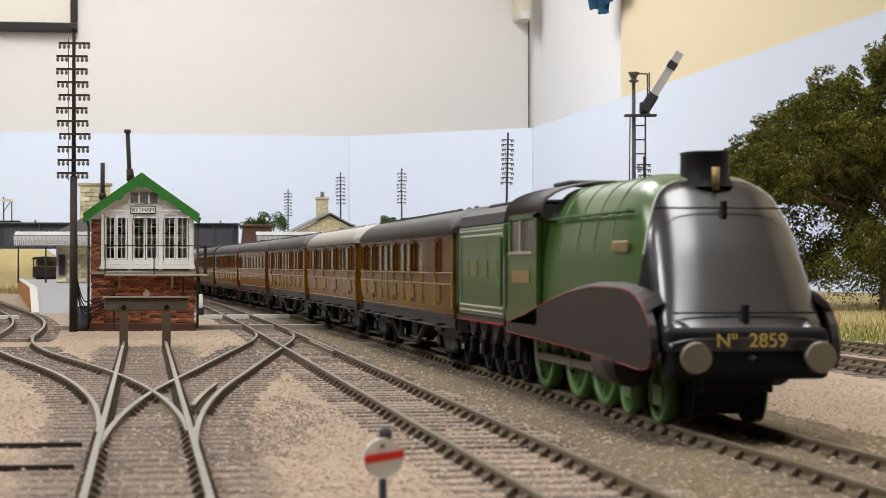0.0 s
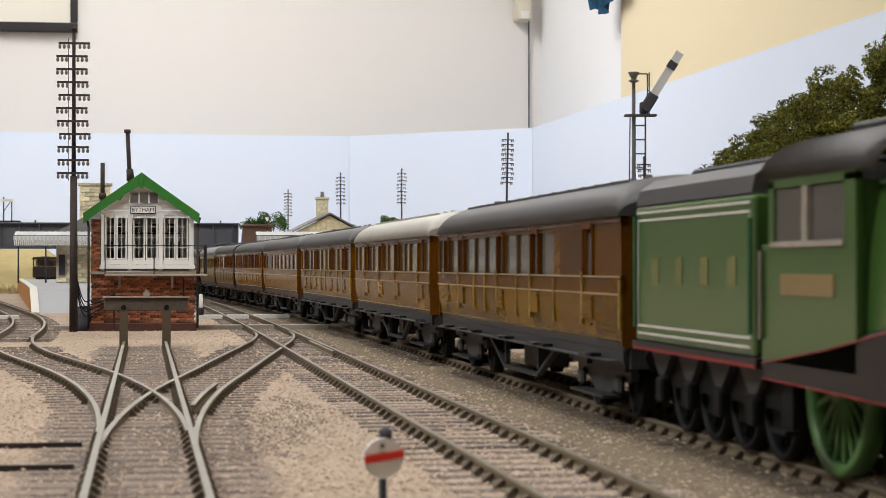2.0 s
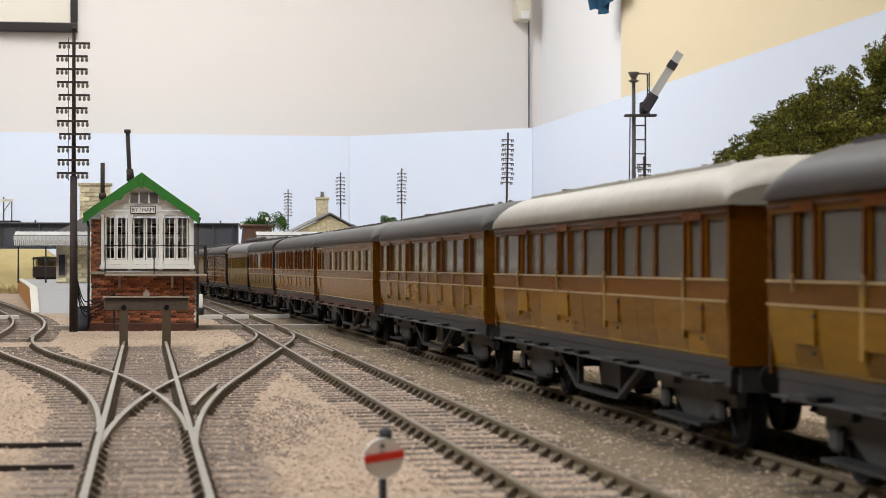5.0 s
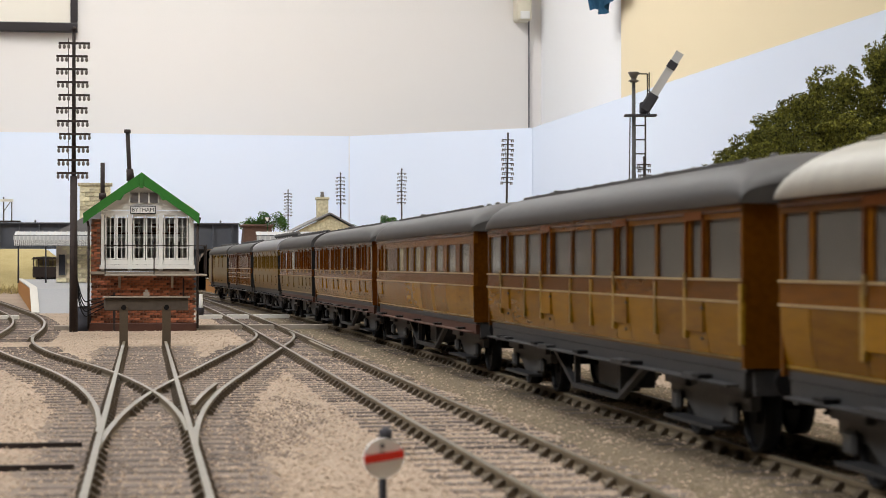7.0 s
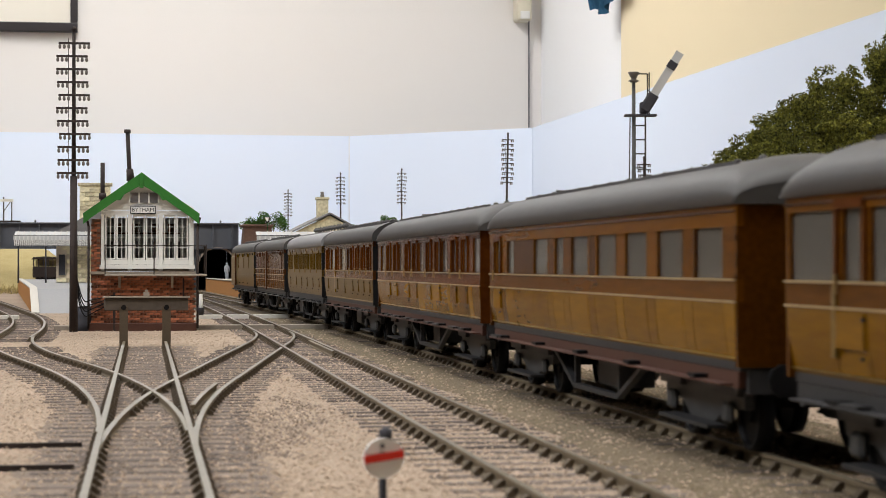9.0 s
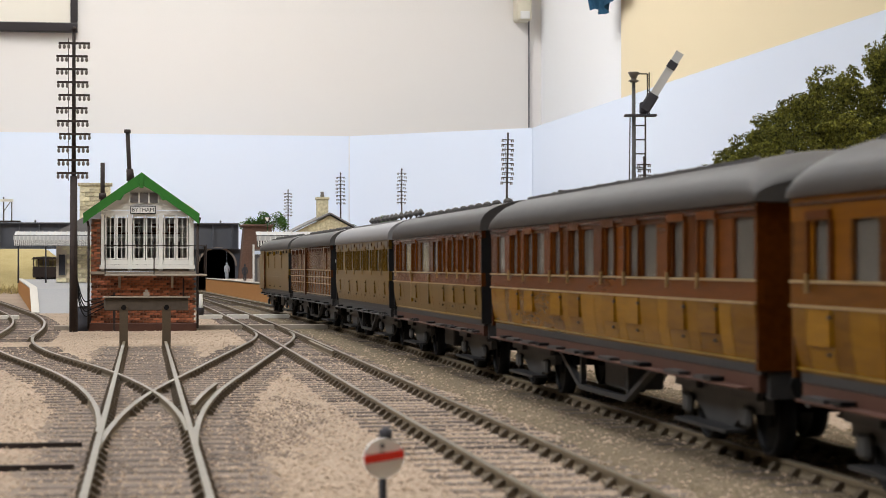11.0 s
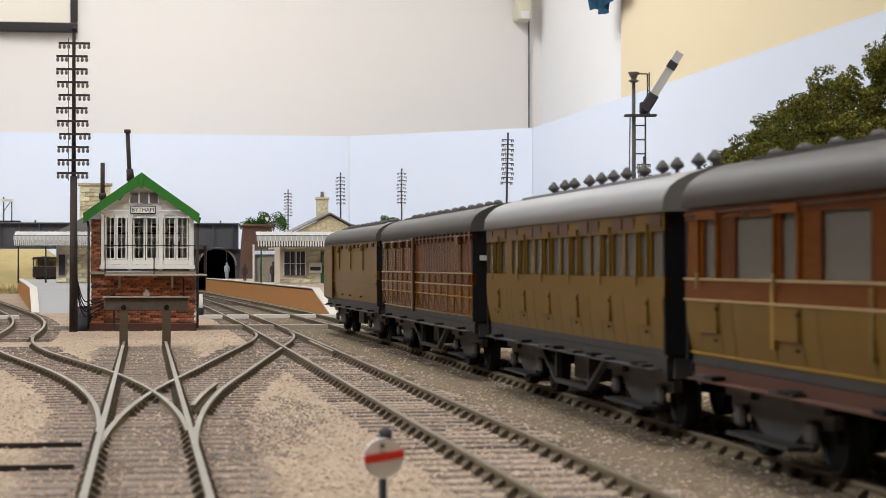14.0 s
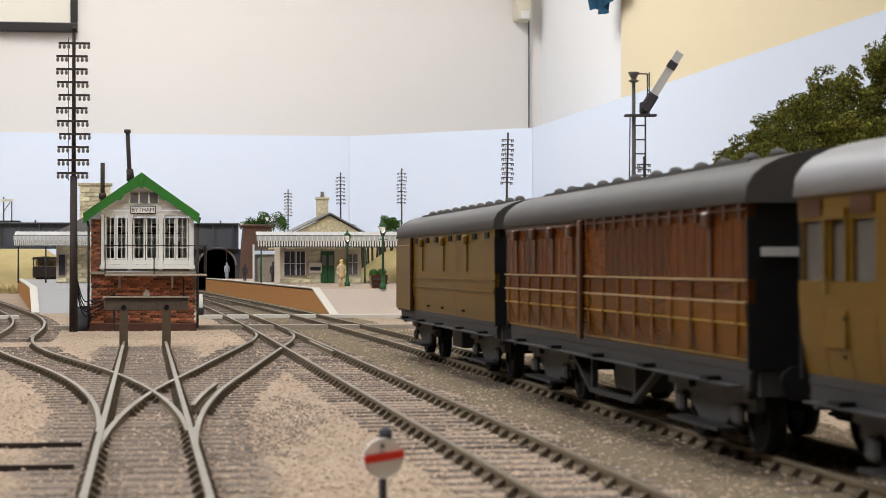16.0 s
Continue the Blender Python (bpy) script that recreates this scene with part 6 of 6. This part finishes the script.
def figurine(x, y, z, h, m, label, turn=0):
    """A painted figurine as one plain mesh: legs, coat, arms and a head with a cap."""
    bm = bmesh.new()
    k = h / 0.0225
    lathe(bm, [(0.0021 * k, 0.0075 * k), (0.0022 * k, 0.0095 * k), (0.0020 * k, 0.0125 * k), (0.0027 * k, 0.0165 * k), (0.0024 * k, 0.0182 * k), (0.0009 * k, 0.0190 * k), (0.0009 * k, 0.0196 * k), (0.0014 * k, 0.0206 * k), (0.0013 * k, 0.0218 * k), (0.0005 * k, 0.0226 * k)], 12)
    for q in (-1, 1):
        tube(bm, (q * 0.0011 * k, 0, 0), (q * 0.0010 * k, 0, 0.0085 * k), 0.0009 * k, 0.0012 * k, 8)
        box(bm, *sorted((q * 0.0004 * k, q * 0.0018 * k)), -0.0022 * k, 0.0010 * k, 0, 0.0009 * k)
        tube(bm, (q * 0.0026 * k, 0, 0.0172 * k), (q * 0.0034 * k, -0.0004 * k, 0.0128 * k), 0.0008 * k, 0.0007 * k, 7)
        tube(bm, (q * 0.0034 * k, -0.0004 * k, 0.0130 * k), (q * 0.0029 * k, -0.0018 * k, 0.0096 * k), 0.0007 * k, 0.0006 * k, 7)
    for v in bm.verts:
        v.co.y *= 0.8
    ob = part("figurine", bm, m, None, label, pose(x, y, z, 0, 0, turn))
    return tagged(ob, category="figurine", group="platform figurines")


figurine(0.1490, 1.505, 0.0135, 0.0215, M["figure_pale"], "small tan painted figurine standing on the platform")
figurine(0.1030, 2.50, 0.0135, 0.0205, M["figure_grey"], "small grey-blue painted figurine at the platform end")
figurine(0.1106, 2.20, 0.0135, 0.0185, M["figure"], "small dark painted figurine beside the shelter")
figurine(0.1290, 2.00, 0.0135, 0.0205, M["figure"], "small dark painted figurine by the awning")
fl = thing("flower_tub", "low red flower tub beside the building", "planter")
part("tub", bevelled(boxes((0.132, 0.142, 1.985, 1.993, 0.0135, 0.019)), 0.0005, 1), M["under_red"], fl)
me = leaves(200, [((0.137, 1.989, 0.0205), 0.0035)], 0.0009, 8)
me.materials.append(M["under_red"])
new("foliage", me).parent = fl

vn = thing("goods_wagon", "small olive brown wagon with slatted sides on the loop", "wagon")
part("body", bevelled(boxes((-0.139, -0.107, 2.548, 2.60, 0.0150, 0.0290)), 0.0005, 1), M["pole"], vn)
for i in range(6):
    part("upright", boxes((-0.1385 + i * 0.0060, -0.1370 + i * 0.0060, 2.548, 2.5495, 0.0291, 0.0380)), M["pole"], vn)
part("roof", slab(bmesh.new(), [(-0.1405, 0.0380), (-0.1055, 0.0380), (-0.1080, 0.0408), (-0.123, 0.0418), (-0.138, 0.0408)], 1, 2.546, 2.602), M["pole"], vn)
# Dry-grass yellow back panel, coloured to look lit between the uprights.
part("lit_panel", boxes((-0.138, -0.108, 2.598, 2.600, 0.0292, 0.0379)), M["yellowgrass"], vn)
part("underframe", boxes((-0.1355, -0.1105, 2.550, 2.598, 0.0090, 0.0149)), M["black"], vn)
for x in (-0.131, -0.115):
    for y in (2.56, 2.588):
        part("wheel", bar((x - 0.001, y, 0.0062), (x + 0.001, y, 0.0062), 0.0062, None, 16), M["black"], vn)
# the ground rises under the wagon's track
tagged(part("wagon_siding", boxes((-0.15, -0.095, 2.50, 2.68, -0.0028, 0.0)), M["sleeper"]), "short length of buried siding track", "track")

ms = thing("signal_mast", "distant grey lattice signal bracket above the bridge", "signal")
part("post", bar((-0.2105, 3.066, -0.0029), (-0.2105, 3.066, 0.134), 0.0012, 0.001, 8), M["pole"], ms)
part("post", bar((-0.1985, 3.066, 0.098), (-0.1985, 3.066, 0.130), 0.0009, 0.0008, 8), M["pole"], ms)
part("bracket", boxes((-0.225, -0.185, 3.065, 3.067, 0.0960, 0.0985)), M["pole"], ms)
part("arm", boxes((-0.215, -0.196, 3.062, 3.0635, 0.1270, 0.1310)), M["white"], ms)
part("brace", bar((-0.2105, 3.066, 0.112), (-0.1985, 3.066, 0.130), 0.0007, None, 6), M["pole"], ms)

fe = thing("timber_fence", "dark timber paling fence behind the station", "fence")
part("fence_rail", boxes((0.20, 0.36, 2.101, 2.1025, 0.0560, 0.0575)), M["pole"], fe)
r = random.Random(2)
pale = mesh_of("pale", slab(bmesh.new(), [(-0.0011, 0), (0.0011, 0), (0.0011, 0.062), (0, 0.064), (-0.0011, 0.062)], 1, -0.0006, 0.0006), M["pole"])
for i in range(44):
    piece("pale", pale, fe, pose(0.202 + i * 0.0036, 2.0995, -0.0005 + r.uniform(-0.0012, 0.0012), 0, r.uniform(-2, 2), 0))

# ---- banks, bushes, verge, tree ----
def bank(name, label, x0, x1, y0, y1, hts, seed, m="yellowgrass"):
    """A rough grassy mound; hts: heights along y."""
    bm = bmesh.new()
    nx, ny = 26, 22
    noise.seed_set(seed)
    g = []
    for j in range(ny + 1):
        row = []
        for i in range(nx + 1):
            x, y = x0 + (x1 - x0) * i / nx, y0 + (y1 - y0) * j / ny
            z = float(np.interp(j / ny, [k / (len(hts) - 1) for k in range(len(hts))], hts))
            edge = min(1.0, 5 * min(i, nx - i) / nx)
            z = -0.0032 + (z + 0.0032) * edge + 0.0022 * noise.noise((x * 130, y * 130, seed)) * edge
            row.append(bm.verts.new((x, y, z)))
        g.append(row)
    for j in range(ny):
        for i in range(nx):
            bm.faces.new((g[j][i], g[j][i + 1], g[j + 1][i + 1], g[j + 1][i])).smooth = True
    return tagged(part(name, bm, M[m]), label, "bank", kind="structure")


bank("grass_bank", "dry yellow grass bank behind the station", 0.19, 0.52, 1.93, 2.30, (0.0, 0.030, 0.050, 0.054, 0.05), 3)
bank("grass_bank", "dry yellow grass bank behind the shelter", 0.125, 0.24, 2.12, 2.40, (0.0, 0.030, 0.055, 0.058, 0.05), 4)
bank("grass_bank", "dry yellow grass bank behind the loop", -0.42, -0.075, 2.66, 3.0, (0.0, 0.030, 0.046, 0.054, 0.056), 5)
bank("grass_verge", "sunlit dry grass field edge beside the far track", 0.302, 0.868, 0.15, 1.9, (-0.001, 0.0, 0.0005, 0.001, 0.002), 6)


def tufts(name, label, count, x0, x1, y0, y1, z, h, m, seed):
    r = np.random.RandomState(seed)
    x, y = x0 + r.rand(count) * (x1 - x0), y0 + r.rand(count) * (y1 - y0)
    a = r.rand(count) * 6.283
    lean = r.normal(size=(count, 2)) * 0.35
    hh = h * (0.35 + r.rand(count) ** 2)
    w = 0.00035
    p0 = np.stack([x - w * np.cos(a), y - w * np.sin(a), np.full(count, z)], 1)
    p1 = np.stack([x + w * np.cos(a), y + w * np.sin(a), np.full(count, z)], 1)
    p2 = np.stack([x + lean[:, 0] * hh, y + lean[:, 1] * hh, z + hh], 1)
    me = bpy.data.meshes.new(name)
    me.from_pydata(np.stack([p0, p1, p2], 1).reshape(-1, 3).tolist(), [], (np.arange(count)[:, None] * 3 + np.arange(3)).tolist())
    me.materials.append(m)
    return tagged(new(name, me), label, "grass", kind="stuff")


tufts("grass", "dry straw-coloured static grass", 16000, 0.31, 0.75, 0.72, 1.45, -0.002, 0.007, M["blade"], 1)
tufts("grass", "short green static grass beside the track", 9000, 0.295, 0.60, 0.68, 1.02, -0.002, 0.004, M["greengrass"], 2)
tufts("grass", "dry grass along the loop line", 3000, -0.40, -0.145, 2.3, 2.6, -0.003, 0.012, M["blade"], 3)


def bush(x, y, z, r0, label, seed, m="bush", n=900):
    rr = random.Random(seed)
    b = thing("bush", label, "bush", "bushes")
    blobs = [((x + rr.uniform(-1, 1) * r0, y + rr.uniform(-1, 1) * r0, z + rr.uniform(0.1, 1.2) * r0), r0 * rr.uniform(0.3, 0.6)) for _ in range(14)]
    bm = bmesh.new()
    for k in range(4):
        tube(bm, (x, y, min(z, 0) - 0.003), blobs[k][0], 0.0012, 0.0004, 6)
    part("stem", bm, M["bark"], b)
    me = leaves(n * 3, blobs, 0.0010, seed)
    me.materials.append(M[m])
    new("crown", me).parent = b


bush(0.180, 2.78, 0.080, 0.017, "round green bush behind the bridge pier", 1)
bush(0.150, 2.80, 0.078, 0.014, "small green bush behind the bridge", 2)
bush(0.302, 2.45, 0.072, 0.013, "green bush behind the fence", 3)
bush(0.262, 2.62, 0.066, 0.013, "low green bush behind the station roof", 7)
bush(0.43, 1.30, 0.010, 0.026, "dark scrubby bush under the tree", 4, "leaf", 2500)
bush(0.485, 1.26, 0.012, 0.034, "dark scrubby bush under the tree", 5, "leaf", 3000)
bush(0.55, 1.34, 0.006, 0.030, "dark scrubby bush under the tree", 6, "leaf", 3000)
bush(0.62, 1.95, 0.004, 0.035, "bright green distant bush beyond the field", 8, "bush", 2000)

tree = thing("tree", "large bushy dark green tree with a forked brown trunk", "tree")
TX, TY = 0.537, 1.29
limbs = [((TX, TY, -0.003), (TX - 0.004, TY, 0.040), 0.0105, 0.0078), ((TX - 0.004, TY, 0.040), (TX - 0.012, TY, 0.095), 0.0072, 0.0045), ((TX - 0.004, TY, 0.036), (TX - 0.050, TY - 0.01, 0.058), 0.0058, 0.0040),
         ((TX - 0.050, TY - 0.01, 0.058), (TX - 0.098, TY - 0.015, 0.082), 0.0040, 0.0018), ((TX - 0.003, TY, 0.05), (TX + 0.05, TY + 0.01, 0.10), 0.006, 0.003), ((TX - 0.012, TY, 0.095), (TX - 0.05, TY, 0.13), 0.0042, 0.0018),
         ((TX - 0.012, TY, 0.095), (TX + 0.015, TY, 0.15), 0.0042, 0.0015), ((TX - 0.05, TY - 0.01, 0.058), (TX - 0.075, TY + 0.02, 0.105), 0.003, 0.001), ((TX - 0.03, TY - 0.006, 0.05), (TX - 0.06, TY - 0.03, 0.09), 0.0028, 0.001)]
for i, (a, b, ra, rb) in enumerate(limbs):
    part("trunk" if i == 0 else "limb", bar(a, b, ra, rb, 10), M["bark"], tree)
rr = random.Random(12)


def crown_top(x):
    """Height of the crown's outline: a low bough, then shoulders that climb to the top."""
    return float(np.interp(x, [0.384, 0.398, 0.412, 0.430, 0.446, 0.466, 0.490, 0.520, 0.580, 0.640, 0.690], [0.104, 0.121, 0.126, 0.147, 0.163, 0.177, 0.194, 0.205, 0.208, 0.175, 0.12]))


# lumpy clumps of foam foliage, each a knot of small tufts with hollows between them
blobs = []
for i in range(430):
    x = 0.388 + 0.295 * rr.random()
    span = 0.105 * math.sqrt(max(0.05, 1 - ((x - TX) / 0.165) ** 2))
    y = TY + span * rr.uniform(-1, 1)
    r0 = rr.uniform(0.0095, 0.0165)
    top = crown_top(x) - r0 - 0.035 * (abs(y - TY) / 0.105) ** 2
    low = (0.060 if x < 0.455 else 0.036) + 0.018 * rr.random()
    if top < low:
        low = top - 0.004
    z = top - (top - low) * rr.random() ** 1.25
    for k in range(8):
        d = Vector((rr.gauss(0, 1), rr.gauss(0, 1), rr.gauss(0.25, 0.9))).normalized()
        blobs.append(((x + d.x * r0 * 0.72, y + d.y * r0 * 0.72, z + d.z * r0 * 0.6), r0 * rr.uniform(0.29, 0.46)))
for i in range(70):
    x = rr.uniform(0.45, 0.66)
    blobs.append(((x, TY + rr.uniform(-0.05, 0.05), rr.uniform(0.07, crown_top(x) - 0.03)), rr.uniform(0.012, 0.018)))
me = leaves(270000, blobs, 0.00102, 21, 0.85)
me.materials.append(M["leaf"])
new("crown", me).parent = tree
for i in range(26):
    a = Vector((TX - rr.uniform(0.02, 0.11), TY + rr.uniform(-0.09, 0.0), rr.uniform(0.062, 0.10)))
    part("twig", bar(a, a + Vector((rr.uniform(-0.02, 0.012), rr.uniform(-0.02, 0.01), rr.uniform(0.004, 0.022))), 0.0007, 0.0002, 5), M["bark"], tree)

# ---- bricks of the signal box, last ----
BRICK = brick_mesh(0.0030, 0.00105, 0.0010, M["brick"])
courses(sb, SX0, SX1, 0.0017, ZW - 0.0014, SY0 + 0.0006, -1, BRICK, 0.00325, 0.00125)
courses(sb, SX0, SX0 + 0.0049, ZW, 0.0530, SY0 + 0.0006, -1, BRICK, 0.00325, 0.00125)

# ---- what moves: metres run by the train since the start, at seconds ----
RUN = [(0.0, 0.0), (0.5, 0.0523), (1.0, 0.1042), (1.5, 0.1561), (2.0, 0.2088), (2.5, 0.2619), (3.0, 0.3150), (3.5, 0.3690), (4.0, 0.4237), (4.5, 0.4792), (5.0, 0.5355), (5.5, 0.5927), (6.0, 0.6505), (6.5, 0.7086), (7.0, 0.7689), (7.5, 0.8299), (8.0, 0.8914), (8.5, 0.9535), (9.0, 1.0157), (9.5, 1.0775), (10.0, 1.1390), (10.5, 1.2005), (11.0, 1.2620), (11.5, 1.3245), (12.0, 1.3887), (12.5, 1.4537), (13.0, 1.5190), (13.5, 1.5850), (14.0, 1.6509), (14.5, 1.7168), (15.0, 1.7828), (15.5, 1.8455), (16.0, 1.9054)]


def run_at(t):
    return float(np.interp(t, [r[0] for r in RUN], [r[1] for r in RUN]))


def motions():
    for ob, mid, reach in VEHICLES:
        rows = []
        for t, s in RUN:
            y = mid - s
            a, b = main_x(y - reach), main_x(y + reach)
            rows.append((t, pose((a + b) / 2, y, 0, 0, 0, math.degrees(math.atan2(a - b, 2 * reach)))))
        walk(ob, rows)
    for ob, x, y, r, dt in TURNING:
        n = int(round(16 / dt))
        times = [i * 16 / n for i in range(n + 1)]
        walk(ob, [(t, pose(x, y, r, math.degrees(run_at(t) / r))) for t in times])
    for ob, s in RODS:
        rows = []
        for i in range(161):
            a = run_at(i / 10) / 0.0133 + (0 if s < 0 else math.pi / 2)
            rows.append((i / 10, pose(s * 0.0113, 0.105 - LH + 0.005 * math.sin(a), 0.0133 - 0.005 * math.cos(a))))
        walk(ob, rows)


motions()
